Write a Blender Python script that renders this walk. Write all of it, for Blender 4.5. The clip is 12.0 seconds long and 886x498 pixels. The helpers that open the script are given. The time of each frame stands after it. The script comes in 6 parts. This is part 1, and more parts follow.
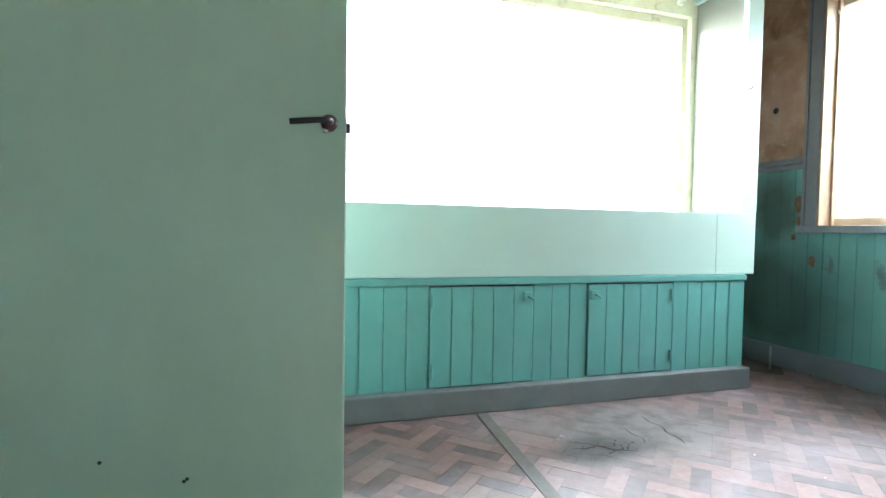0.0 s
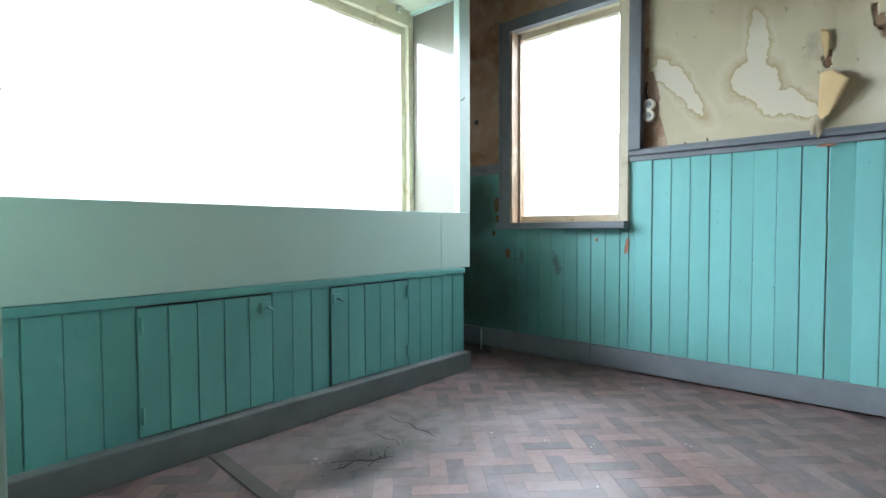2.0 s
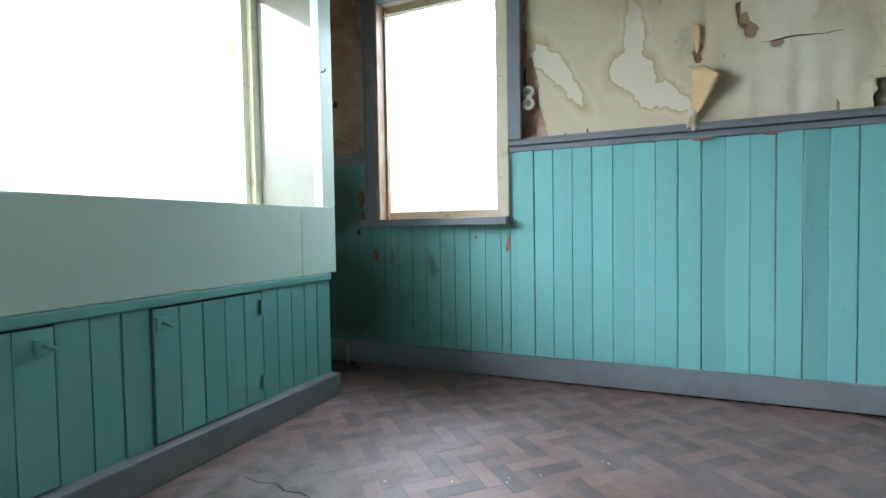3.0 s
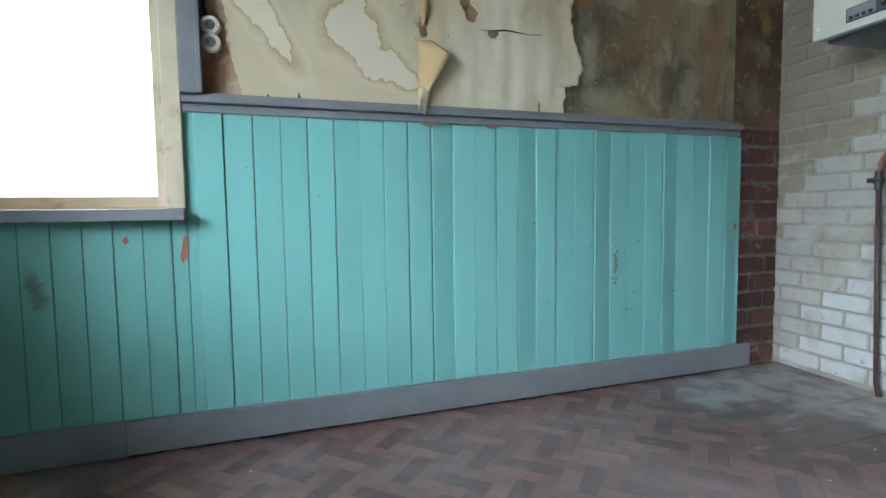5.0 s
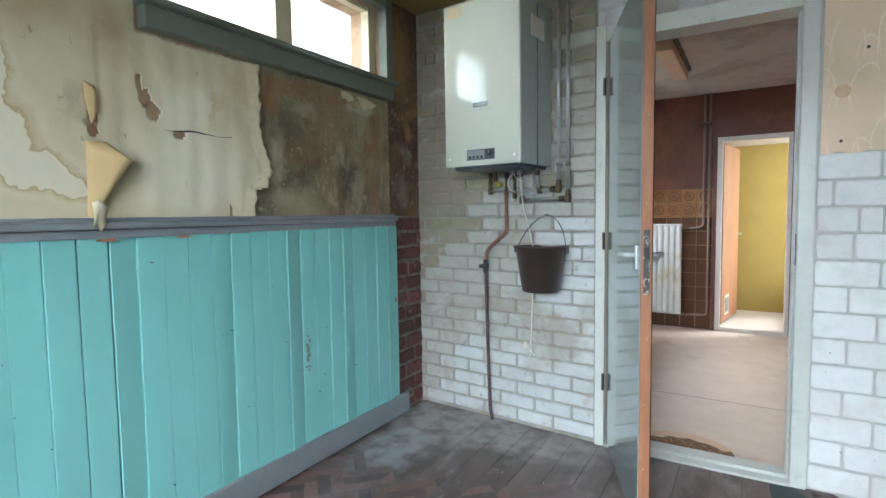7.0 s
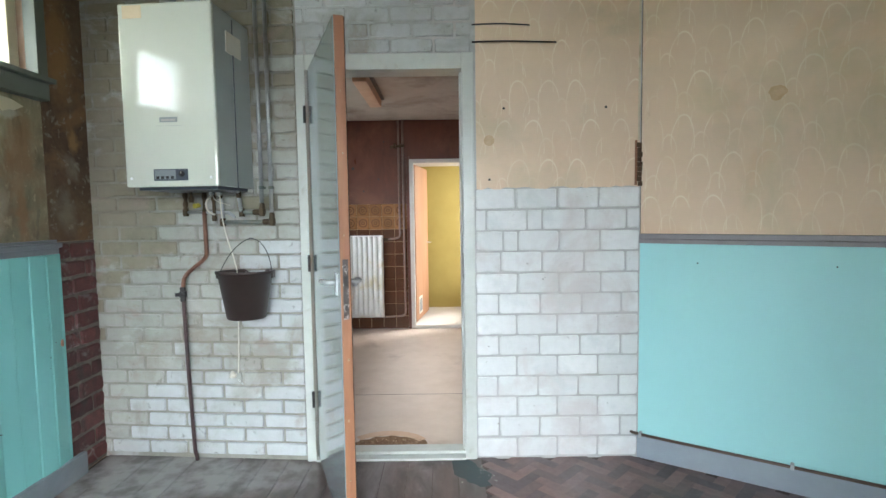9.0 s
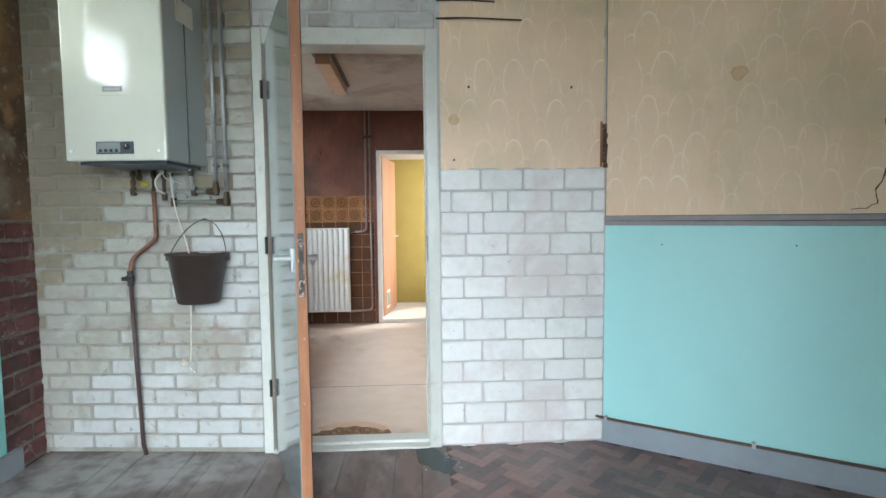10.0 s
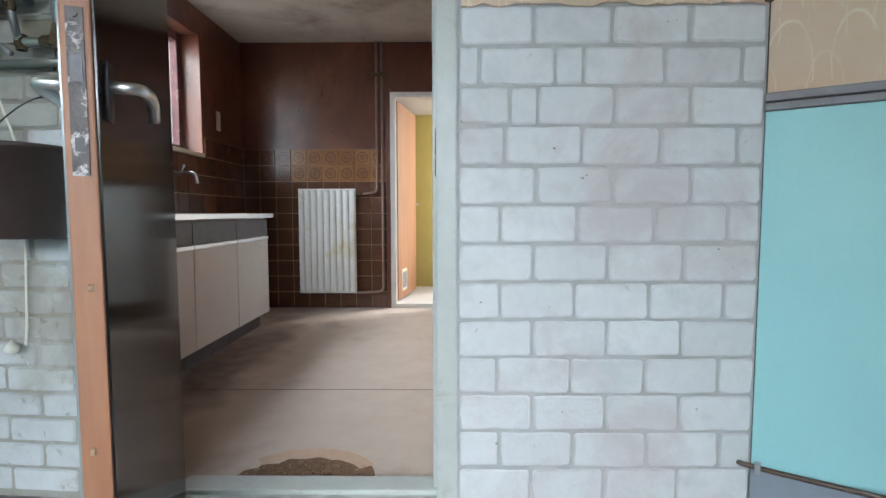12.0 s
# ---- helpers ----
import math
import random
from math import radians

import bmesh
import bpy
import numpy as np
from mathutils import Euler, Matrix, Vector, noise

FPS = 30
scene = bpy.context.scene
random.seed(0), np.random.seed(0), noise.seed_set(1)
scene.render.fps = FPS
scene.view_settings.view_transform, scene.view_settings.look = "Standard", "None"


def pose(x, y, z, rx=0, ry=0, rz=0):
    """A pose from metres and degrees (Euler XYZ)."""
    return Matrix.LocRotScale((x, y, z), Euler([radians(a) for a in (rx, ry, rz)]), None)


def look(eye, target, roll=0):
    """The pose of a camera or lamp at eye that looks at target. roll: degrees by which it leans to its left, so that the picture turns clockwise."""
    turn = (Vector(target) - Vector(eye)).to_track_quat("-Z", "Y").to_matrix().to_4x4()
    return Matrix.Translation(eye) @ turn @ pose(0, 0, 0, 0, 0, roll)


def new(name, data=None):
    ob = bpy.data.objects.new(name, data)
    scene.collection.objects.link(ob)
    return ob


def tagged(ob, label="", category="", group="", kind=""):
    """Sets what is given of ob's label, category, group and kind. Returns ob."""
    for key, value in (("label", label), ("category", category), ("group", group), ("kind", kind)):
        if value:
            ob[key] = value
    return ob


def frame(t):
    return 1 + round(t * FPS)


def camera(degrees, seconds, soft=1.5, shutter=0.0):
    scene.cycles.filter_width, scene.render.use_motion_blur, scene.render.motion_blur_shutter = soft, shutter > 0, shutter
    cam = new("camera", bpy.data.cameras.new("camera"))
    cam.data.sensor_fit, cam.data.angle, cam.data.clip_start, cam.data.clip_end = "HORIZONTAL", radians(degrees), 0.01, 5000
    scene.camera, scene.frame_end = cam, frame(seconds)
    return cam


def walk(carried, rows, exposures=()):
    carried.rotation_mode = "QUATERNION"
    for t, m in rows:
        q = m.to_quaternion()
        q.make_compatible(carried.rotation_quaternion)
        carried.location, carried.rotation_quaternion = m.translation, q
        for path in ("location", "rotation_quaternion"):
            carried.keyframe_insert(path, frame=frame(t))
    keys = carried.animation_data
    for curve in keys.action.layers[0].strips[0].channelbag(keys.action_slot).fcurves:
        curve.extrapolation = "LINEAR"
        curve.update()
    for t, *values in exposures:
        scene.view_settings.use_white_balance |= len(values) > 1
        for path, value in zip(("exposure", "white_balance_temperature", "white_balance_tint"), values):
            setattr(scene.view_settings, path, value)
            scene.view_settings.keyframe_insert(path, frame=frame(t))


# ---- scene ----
cam = camera(81.6, 12.0)
PATH = [
    (0, (-0.088, -0.068, 0.812), (0.489, 1.845, 0.737), 0.9),
    (0.5, (-0.195, -0.128, 0.886), (0.529, 1.735, 0.813), 0.5),
    (1, (-0.222, -0.093, 0.896), (0.714, 1.673, 0.823), 0.3),
    (1.5, (-0.192, 0.01, 0.86), (1.021, 1.598, 0.788), 0.1),
    (2, (-0.097, 0.166, 0.819), (1.398, 1.493, 0.747), -0.2),
    (2.5, (0.014, 0.314, 0.81), (1.694, 1.398, 0.732), -0.0),
    (2.7, (0.066, 0.404, 0.803), (1.811, 1.377, 0.729), -0.4),
    (4.3, (0.645, 0.964, 0.834), (2.638, 1.055, 0.697), -1.1),
    (4.5, (0.694, 0.989, 0.846), (2.688, 0.928, 0.7), -0.9),
    (5, (0.794, 1.06, 0.844), (2.681, 0.412, 0.7), -0.8),
    (5.5, (0.841, 1.142, 0.912), (2.562, 0.131, 0.78), -0.7),
    (6, (0.868, 1.252, 1.073), (2.408, -0.019, 0.946), -0.9),
    (6.5, (0.904, 1.288, 1.19), (2.242, -0.192, 1.051), -0.7),
    (7, (0.907, 1.325, 1.271), (1.943, -0.38, 1.137), -0.8),
    (7.5, (0.89, 1.347, 1.358), (1.634, -0.504, 1.215), -0.9),
    (7.7, (0.894, 1.34, 1.399), (1.514, -0.555, 1.239), -0.8),
    (9.3, (0.837, 1.355, 1.371), (0.784, -0.64, 1.24), -0.8),
    (9.5, (0.828, 1.352, 1.362), (0.757, -0.643, 1.234), -0.7),
    (10, (0.814, 1.288, 1.266), (0.705, -0.704, 1.136), -0.6),
    (10.5, (0.777, 1.118, 1.124), (0.664, -0.874, 0.989), -0.6),
    (11, (0.735, 0.818, 1.012), (0.621, -1.173, 0.873), -0.5),
    (11.5, (0.734, 0.487, 0.957), (0.646, -1.506, 0.816), -0.4),
    (12, (0.709, 0.083, 0.911), (0.729, -1.912, 0.769), -0.1),
]
walk(cam, [(t, look(eye, target, roll)) for t, eye, target, roll in PATH],
     exposures=[(0.0, 2.98, 5950, 10), (0.5, 2.72, 5950, 10), (1.0, 2.45, 5950, 10), (1.5, 2.18, 5900, 10), (2.5, 1.67, 5900, 11), (4.5, 1.62, 5900, 11), (5.2, 1.65, 5900, 11), (7.5, 1.82, 6030, 10), (9.5, 1.96, 6190, 10), (10.5, 1.90, 6110, 10), (12.0, 1.57, 5980, 10)])

# ---- world, sun and window light ----
world = bpy.data.worlds.new("overcast_sky")
scene.world = world
world.use_nodes = True
wn = world.node_tree.nodes
wl = world.node_tree.links
sky = wn.new("ShaderNodeTexSky")
sky.sky_type = "NISHITA"
sky.sun_disc = False
sky.sun_elevation, sky.sun_rotation = radians(48), radians(235)
sky.air_density, sky.dust_density = 1.0, 1.5
wn["Background"].inputs["Strength"].default_value = 0.11
pale = wn.new("ShaderNodeHueSaturation")      # thin cloud takes the blue out of the sky
pale.inputs["Saturation"].default_value, pale.inputs["Value"].default_value = 0.25, 1.3
wl.new(sky.outputs["Color"], pale.inputs["Color"])
wl.new(pale.outputs["Color"], wn["Background"].inputs["Color"])

sun = new("sun", bpy.data.lights.new("sun", "SUN"))
sun.data.energy, sun.data.angle, sun.data.color = 0.8, radians(15), (1.0, 0.96, 0.9)
sun.matrix_world = look((-10, -7, 14), (0, 0, 0))


def window_light(name, centre, target, w, h, power, colour=(0.88, 0.95, 1.0)):
    ob = new(name, bpy.data.lights.new(name, "AREA"))
    ob.data.shape, ob.data.size, ob.data.size_y = "RECTANGLE", w, h
    ob.data.energy, ob.data.color = power, colour
    ob.matrix_world = look(centre, target)
    return ob


window_light("sky_light_bay", (0.75, 4.3, 2.9), (1.15, 1.2, 0.4), 4.2, 2.6, 260)
window_light("sky_light_side", (4.3, 1.78, 2.7), (2.3, 1.7, 0.9), 1.8, 2.4, 75)
window_light("sky_light_high", (3.9, -0.48, 2.85), (1.2, -0.60, 1.95), 2.6, 1.8, 16, (0.96, 1.0, 0.70))
window_light("sky_light_kitchen", (3.65, -3.3, 2.5), (2.0, -3.3, 0.5), 2.1, 1.6, 102)
# Fill lamp added outside the porch's invented opening.
window_light("porch_fill_light", (0.20, -5.5, 1.3), (2, -5.5, 1.0), 0.9, 1.8, 7, (1.0, 0.98, 0.92))


# ---- materials ----
def mat(name, base, rough=0.6, second=None, scale=6.0, amount=0.5, third=None, tscale=1.5, tmin=0.55, tmax=0.75,
        bump=0.15, bscale=60.0, metal=0.0, stretch=(1, 1, 1), rand=0.0, island=False, spec=0.5, coat=0.0):
    """base mixed with second by fine noise, with third in large stains; grain in bump and roughness."""
    m = bpy.data.materials.new(name)
    m.use_nodes = True
    t = m.node_tree
    n, k = t.nodes, t.links
    b = n["Principled BSDF"]
    tc = n.new("ShaderNodeTexCoord")
    mp = n.new("ShaderNodeMapping")
    mp.inputs["Scale"].default_value = stretch
    geo = n.new("ShaderNodeNewGeometry")
    k.new(geo.outputs["Position"], mp.inputs["Vector"])
    n1 = n.new("ShaderNodeTexNoise")
    n1.inputs["Scale"].default_value, n1.inputs["Detail"].default_value = scale, 6.0
    n1.inputs["Roughness"].default_value = 0.65
    k.new(mp.outputs["Vector"], n1.inputs["Vector"])
    second = second or tuple(c * 0.8 for c in base)
    mix = n.new("ShaderNodeMix")
    mix.data_type = "RGBA"
    mix.inputs[6].default_value, mix.inputs[7].default_value = (*base, 1), (*second, 1)
    rm = n.new("ShaderNodeMapRange")
    rm.inputs[1].default_value, rm.inputs[2].default_value = 0.38, 0.66
    rm.inputs[4].default_value = amount
    k.new(n1.outputs["Fac"], rm.inputs[0])
    k.new(rm.outputs[0], mix.inputs[0])
    col = mix.outputs[2]
    if third:
        n2 = n.new("ShaderNodeTexNoise")
        n2.inputs["Scale"].default_value, n2.inputs["Detail"].default_value = tscale, 8.0
        n2.inputs["Roughness"].default_value, n2.inputs["Distortion"].default_value = 0.62, 0.4
        k.new(geo.outputs["Position"], n2.inputs["Vector"])
        r2 = n.new("ShaderNodeMapRange")
        r2.inputs[1].default_value, r2.inputs[2].default_value = tmin, tmax
        k.new(n2.outputs["Fac"], r2.inputs[0])
        mx = n.new("ShaderNodeMix")
        mx.data_type = "RGBA"
        k.new(r2.outputs[0], mx.inputs[0])
        k.new(col, mx.inputs[6])
        mx.inputs[7].default_value = (*third, 1)
        col = mx.outputs[2]
    if rand:
        if island:
            src = geo.outputs["Random Per Island"]
        else:
            oi = n.new("ShaderNodeObjectInfo")
            src = oi.outputs["Random"]
        rr = n.new("ShaderNodeMapRange")
        rr.inputs[3].default_value, rr.inputs[4].default_value = 1 - rand, 1 + rand
        k.new(src, rr.inputs[0])
        hs = n.new("ShaderNodeHueSaturation")
        k.new(rr.outputs[0], hs.inputs["Value"])
        k.new(col, hs.inputs["Color"])
        col = hs.outputs["Color"]
    k.new(col, b.inputs["Base Color"])
    rr2 = n.new("ShaderNodeMapRange")
    rr2.inputs[3].default_value, rr2.inputs[4].default_value = max(rough - min(0.12, rough * 0.35), 0.02), min(rough + min(0.12, rough * 0.35), 1)
    k.new(n1.outputs["Fac"], rr2.inputs[0])
    k.new(rr2.outputs[0], b.inputs["Roughness"])
    b.inputs["Metallic"].default_value = metal
    b.inputs["Specular IOR Level"].default_value = spec
    b.inputs["Coat Weight"].default_value = coat
    b.inputs["Coat Roughness"].default_value = 0.08
    if bump:
        n3 = n.new("ShaderNodeTexNoise")
        n3.inputs["Scale"].default_value, n3.inputs["Detail"].default_value = bscale, 5.0
        k.new(mp.outputs["Vector"], n3.inputs["Vector"])
        bp = n.new("ShaderNodeBump")
        bp.inputs["Strength"].default_value, bp.inputs["Distance"].default_value = bump, 0.004
        k.new(n3.outputs["Fac"], bp.inputs["Height"])
        k.new(bp.outputs["Normal"], b.inputs["Normal"])
    return m


TEAL = mat("teal_gloss_paint", (0.205, 0.51, 0.475), 0.45, (0.18, 0.455, 0.425), 5, 0.5, (0.22, 0.52, 0.50), 2.2, bump=0.10, bscale=25, stretch=(1, 1, 0.25), rand=0.06)
TEAL_LOW = mat("shaded_mildewed_teal_paint", (0.185, 0.46, 0.42), 0.47, (0.16, 0.405, 0.365), 6, 0.6, (0.15, 0.35, 0.315), 3.0, 0.52, 0.74, bump=0.15, bscale=28, stretch=(1, 1, 0.4), rand=0.05)
TEAL_CUPBOARD = mat("teal_paint_of_cupboard", (0.125, 0.34, 0.31), 0.42, (0.10, 0.28, 0.26), 6, 0.6, (0.15, 0.36, 0.335), 2.5, bump=0.12, bscale=30, stretch=(1, 1, 0.3), rand=0.06)
TEAL_FLAT = mat("turquoise_sheet_paint", (0.385, 0.72, 0.72), 0.5, (0.36, 0.675, 0.67), 2.5, 0.4, bump=0.05, bscale=40)
PALE = mat("pale_green_paint", (0.45, 0.575, 0.51), 0.42, (0.42, 0.54, 0.48), 4, 0.5, bump=0.06, bscale=35)
DOORGREEN = mat("sage_green_door_paint", (0.36, 0.505, 0.41), 0.45, (0.33, 0.465, 0.38), 5, 0.5, bump=0.08, bscale=50, stretch=(1, 1, 0.4))
REVEAL = mat("glossy_grey_brown_reveal_varnish", (0.20, 0.19, 0.15), 0.14, (0.16, 0.15, 0.12), 6, 0.5, bump=0.04, bscale=30, coat=1.0, stretch=(1, 1, 0.2))
GREY = mat("grey_trim_paint", (0.20, 0.215, 0.235), 0.45, (0.16, 0.17, 0.18), 9, 0.5, (0.24, 0.25, 0.27), 3, bump=0.12, bscale=40)
GREYGREEN = mat("grey_green_casing_paint", (0.145, 0.165, 0.135), 0.45, (0.115, 0.13, 0.105), 8, 0.5, bump=0.12, bscale=40)
FRAMEPAINT = mat("pale_grey_frame_paint", (0.55, 0.565, 0.52), 0.4, (0.47, 0.485, 0.445), 8, 0.6, (0.40, 0.385, 0.32), 9, 0.60, 0.74, bump=0.12, bscale=40)
CREAM = mat("cream_window_paint", (0.66, 0.585, 0.43), 0.45, (0.56, 0.475, 0.32), 10, 0.6, (0.36, 0.25, 0.13), 7, 0.58, 0.72, bump=0.2, bscale=40)
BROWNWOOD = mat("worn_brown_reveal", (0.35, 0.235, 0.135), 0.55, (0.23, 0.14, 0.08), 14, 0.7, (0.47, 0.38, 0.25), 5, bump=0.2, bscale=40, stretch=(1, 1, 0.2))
PLASTER = mat("rust_brown_bare_plaster", (0.40, 0.255, 0.175), 0.85, (0.52, 0.39, 0.29), 7, 0.8, (0.23, 0.12, 0.06), 3.2, 0.5, 0.66, bump=0.5, bscale=45)
MOULD = mat("mouldy_bare_plaster", (0.25, 0.212, 0.128), 0.9, (0.34, 0.295, 0.185), 11, 0.8, (0.115, 0.095, 0.056), 3.0, 0.46, 0.66, bump=0.6, bscale=40, stretch=(1, 1, 0.22))
CRUST = mat("crusted_rust_brown_plaster", (0.115, 0.064, 0.035), 0.9, (0.17, 0.115, 0.066), 16, 0.8, (0.065, 0.036, 0.021), 3.5, 0.46, 0.66, bump=0.8, bscale=50)
CEIL = mat("ochre_ceiling_boards", (0.28, 0.21, 0.075), 0.7, (0.23, 0.17, 0.06), 5, 0.5, (0.29, 0.22, 0.10), 2, bump=0.2, bscale=30)
MORTAR = mat("grey_white_mortar", (0.46, 0.46, 0.445), 0.9, (0.38, 0.375, 0.36), 20, 0.7, (0.34, 0.33, 0.29), 2, bump=0.6, bscale=90)
# Brick and mortar tones run from white to dingy: beige staining plus corner shade.
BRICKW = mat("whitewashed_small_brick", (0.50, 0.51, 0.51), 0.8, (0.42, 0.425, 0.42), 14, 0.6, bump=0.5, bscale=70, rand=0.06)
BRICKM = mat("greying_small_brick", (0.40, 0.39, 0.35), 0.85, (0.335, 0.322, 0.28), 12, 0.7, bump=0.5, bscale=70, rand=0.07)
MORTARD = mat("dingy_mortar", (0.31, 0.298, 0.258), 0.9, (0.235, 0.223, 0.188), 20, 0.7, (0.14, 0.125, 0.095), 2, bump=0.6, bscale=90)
MORTARC = mat("dark_crumbled_mortar", (0.17, 0.145, 0.115), 0.95, (0.10, 0.085, 0.07), 22, 0.8, (0.30, 0.27, 0.23), 9, 0.56, 0.68, bump=0.8, bscale=70)
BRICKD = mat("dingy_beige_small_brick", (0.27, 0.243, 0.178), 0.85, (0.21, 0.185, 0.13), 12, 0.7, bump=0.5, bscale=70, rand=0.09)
BLOCKW = mat("whitewashed_lime_block", (0.70, 0.70, 0.69), 0.8, (0.61, 0.61, 0.60), 22, 0.5, bump=0.45, bscale=70, rand=0.06)
BRICKR = mat("stained_red_brick", (0.115, 0.036, 0.033), 0.85, (0.055, 0.027, 0.024), 14, 0.8, (0.22, 0.18, 0.165), 11, 0.57, 0.69, bump=0.8, bscale=60, rand=0.4)
PIPE = mat("galvanised_pipe", (0.50, 0.51, 0.52), 0.35, (0.38, 0.38, 0.38), 20, 0.6, metal=0.9, bump=0.08)
DULLPIPE = mat("dull_green_grey_pipe", (0.22, 0.26, 0.24), 0.5, (0.30, 0.24, 0.16), 18, 0.6, metal=0.5, bump=0.15)
COPPER = mat("tarnished_copper", (0.30, 0.15, 0.10), 0.45, (0.18, 0.10, 0.08), 14, 0.7, metal=0.7, bump=0.1)
BROWNPIPE = mat("dull_brown_pipe", (0.135, 0.092, 0.07), 0.45, (0.09, 0.06, 0.045), 16, 0.6, metal=0.4, bump=0.1)
DARKPIPE = mat("dark_maroon_pipe_paint", (0.075, 0.04, 0.04), 0.4, (0.05, 0.03, 0.03), 14, 0.6, bump=0.1)
BRASS = mat("tarnished_brass", (0.12, 0.085, 0.05), 0.5, (0.06, 0.045, 0.03), 25, 0.7, metal=0.8, bump=0.1)
CHROME = mat("satin_chrome", (0.80, 0.81, 0.82), 0.33, (0.70, 0.71, 0.72), 20, 0.4, metal=1.0, bump=0.0)
BLACKIRON = mat("black_iron", (0.03, 0.028, 0.03), 0.35, (0.05, 0.04, 0.04), 30, 0.6, metal=0.4, bump=0.1)
BUCKET = mat("dark_brown_plastic", (0.035, 0.022, 0.019), 0.4, (0.05, 0.032, 0.027), 10, 0.6, bump=0.08, bscale=20)
ENAMEL = mat("white_enamel", (0.54, 0.555, 0.485), 0.06, (0.55, 0.565, 0.495), 3, 0.3, bump=0.0, spec=0.45)
# Darker than the cover enamel: the casing's shade is put into the colour.
ENAMELSIDE = mat("shaded_grey_white_steel", (0.355, 0.375, 0.355), 0.35, (0.32, 0.34, 0.32), 4, 0.5, bump=0.03)
DARKPANEL = mat("dark_grey_control_plastic", (0.06, 0.07, 0.09), 0.35, (0.05, 0.06, 0.07), 10, 0.4, bump=0.0)
GREYLABEL = mat("grey_label", (0.22, 0.24, 0.25), 0.4, bump=0.0)
TANLABEL = mat("tan_sticker", (0.62, 0.50, 0.33), 0.6, bump=0.0)
WHITEPLASTIC = mat("off_white_plastic", (0.68, 0.64, 0.54), 0.4, (0.58, 0.54, 0.44), 12, 0.4, bump=0.03)
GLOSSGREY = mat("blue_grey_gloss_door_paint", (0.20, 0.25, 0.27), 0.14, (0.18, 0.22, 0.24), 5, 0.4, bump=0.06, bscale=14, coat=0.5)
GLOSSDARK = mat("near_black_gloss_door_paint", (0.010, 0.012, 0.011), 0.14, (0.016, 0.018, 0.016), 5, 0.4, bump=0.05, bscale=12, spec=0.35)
DOOREDGE = mat("bare_orange_door_edge", (0.33, 0.145, 0.068), 0.55, (0.20, 0.08, 0.04), 12, 0.8, bump=0.25, bscale=40, stretch=(1, 1, 0.12))
LOCKSTEEL = mat("paint_flecked_lock_plate", (0.05, 0.04, 0.036), 0.55, (0.13, 0.11, 0.105), 40, 0.6, (0.40, 0.36, 0.34), 38, 0.56, 0.62, metal=0.3, bump=0.5)
PLANKGREY = mat("worn_grey_floorboard", (0.125, 0.088, 0.078), 0.45, (0.072, 0.048, 0.043), 10, 0.8, bump=0.3, bscale=35, stretch=(1, 0.25, 1), rand=0.14, spec=0.8)
# Trim grey darkened to olive, the unlit plinth's shade put into its colour.
PLINTHGREY = mat("olive_grey_shaded_plinth_paint", (0.145, 0.155, 0.155), 0.5, (0.11, 0.115, 0.115), 9, 0.6, (0.19, 0.20, 0.20), 3, bump=0.12, bscale=40)
PATCH = mat("dark_green_spilled_paint", (0.027, 0.048, 0.05), 0.5, (0.045, 0.062, 0.062), 12, 0.6, (0.09, 0.08, 0.075), 14, 0.6, 0.7, bump=0.15)
PARQUET = [mat("parquet_" + nm, c, 0.50, tuple(v * 0.72 for v in c), 24, 0.7, bump=0.12, bscale=60, rand=r, island=isl, spec=1.0)
           for isl in (False, True) for nm, c, r in (("light", (0.20, 0.115, 0.096), 0.14), ("dark", (0.088, 0.052, 0.052), 0.2), ("middle", (0.145, 0.080, 0.070), 0.18))]
SUBFLOOR = mat("dark_subfloor", (0.09, 0.065, 0.055), 0.7, (0.06, 0.045, 0.04), 8, 0.6, bump=0.3)
STRIP = mat("dull_steel_strip", (0.115, 0.098, 0.088), 0.5, (0.08, 0.068, 0.06), 16, 0.6, bump=0.15)
LINO = mat("stained_beige_lino", (0.62, 0.51, 0.42), 0.45, (0.54, 0.435, 0.35), 6, 0.6, (0.30, 0.20, 0.145), 1.5, 0.58, 0.78, bump=0.15, bscale=40)
KWOOD = mat("red_brown_varnished_wall", (0.130, 0.041, 0.022), 0.32, (0.082, 0.025, 0.014), 8, 0.7, (0.215, 0.085, 0.046), 1.6, 0.48, 0.70, bump=0.1, bscale=30, stretch=(1, 1, 0.2))
KCEIL = mat("stained_kitchen_ceiling", (0.50, 0.455, 0.40), 0.8, (0.41, 0.36, 0.31), 4, 0.6, (0.25, 0.19, 0.145), 1.6, 0.50, 0.72, bump=0.2)
TILE = mat("brown_glazed_tile", (0.10, 0.040, 0.02), 0.2, (0.07, 0.027, 0.015), 9, 0.6, bump=0.05, rand=0.15)
TILEP = mat("amber_patterned_tile", (0.27, 0.125, 0.047), 0.2, (0.20, 0.085, 0.033), 9, 0.6, bump=0.05, rand=0.15)
TILEMARK = mat("tile_ring_glaze", (0.085, 0.035, 0.016), 0.2, bump=0.0)
TANPIPE = mat("brown_painted_pipe", (0.27, 0.17, 0.13), 0.4, (0.19, 0.11, 0.085), 12, 0.6, bump=0.08)
GROUT = mat("tan_grout", (0.42, 0.28, 0.15), 0.9, (0.30, 0.19, 0.10), 20, 0.6, bump=0.2)
RADWHITE = mat("yellowed_radiator_enamel", (0.70, 0.71, 0.68), 0.35, (0.64, 0.64, 0.59), 5, 0.5, (0.52, 0.44, 0.20), 2.6, 0.56, 0.70, bump=0.04)
LAMINATE = mat("white_cabinet_laminate", (0.60, 0.57, 0.52), 0.4, (0.54, 0.50, 0.45), 4, 0.5, bump=0.04)
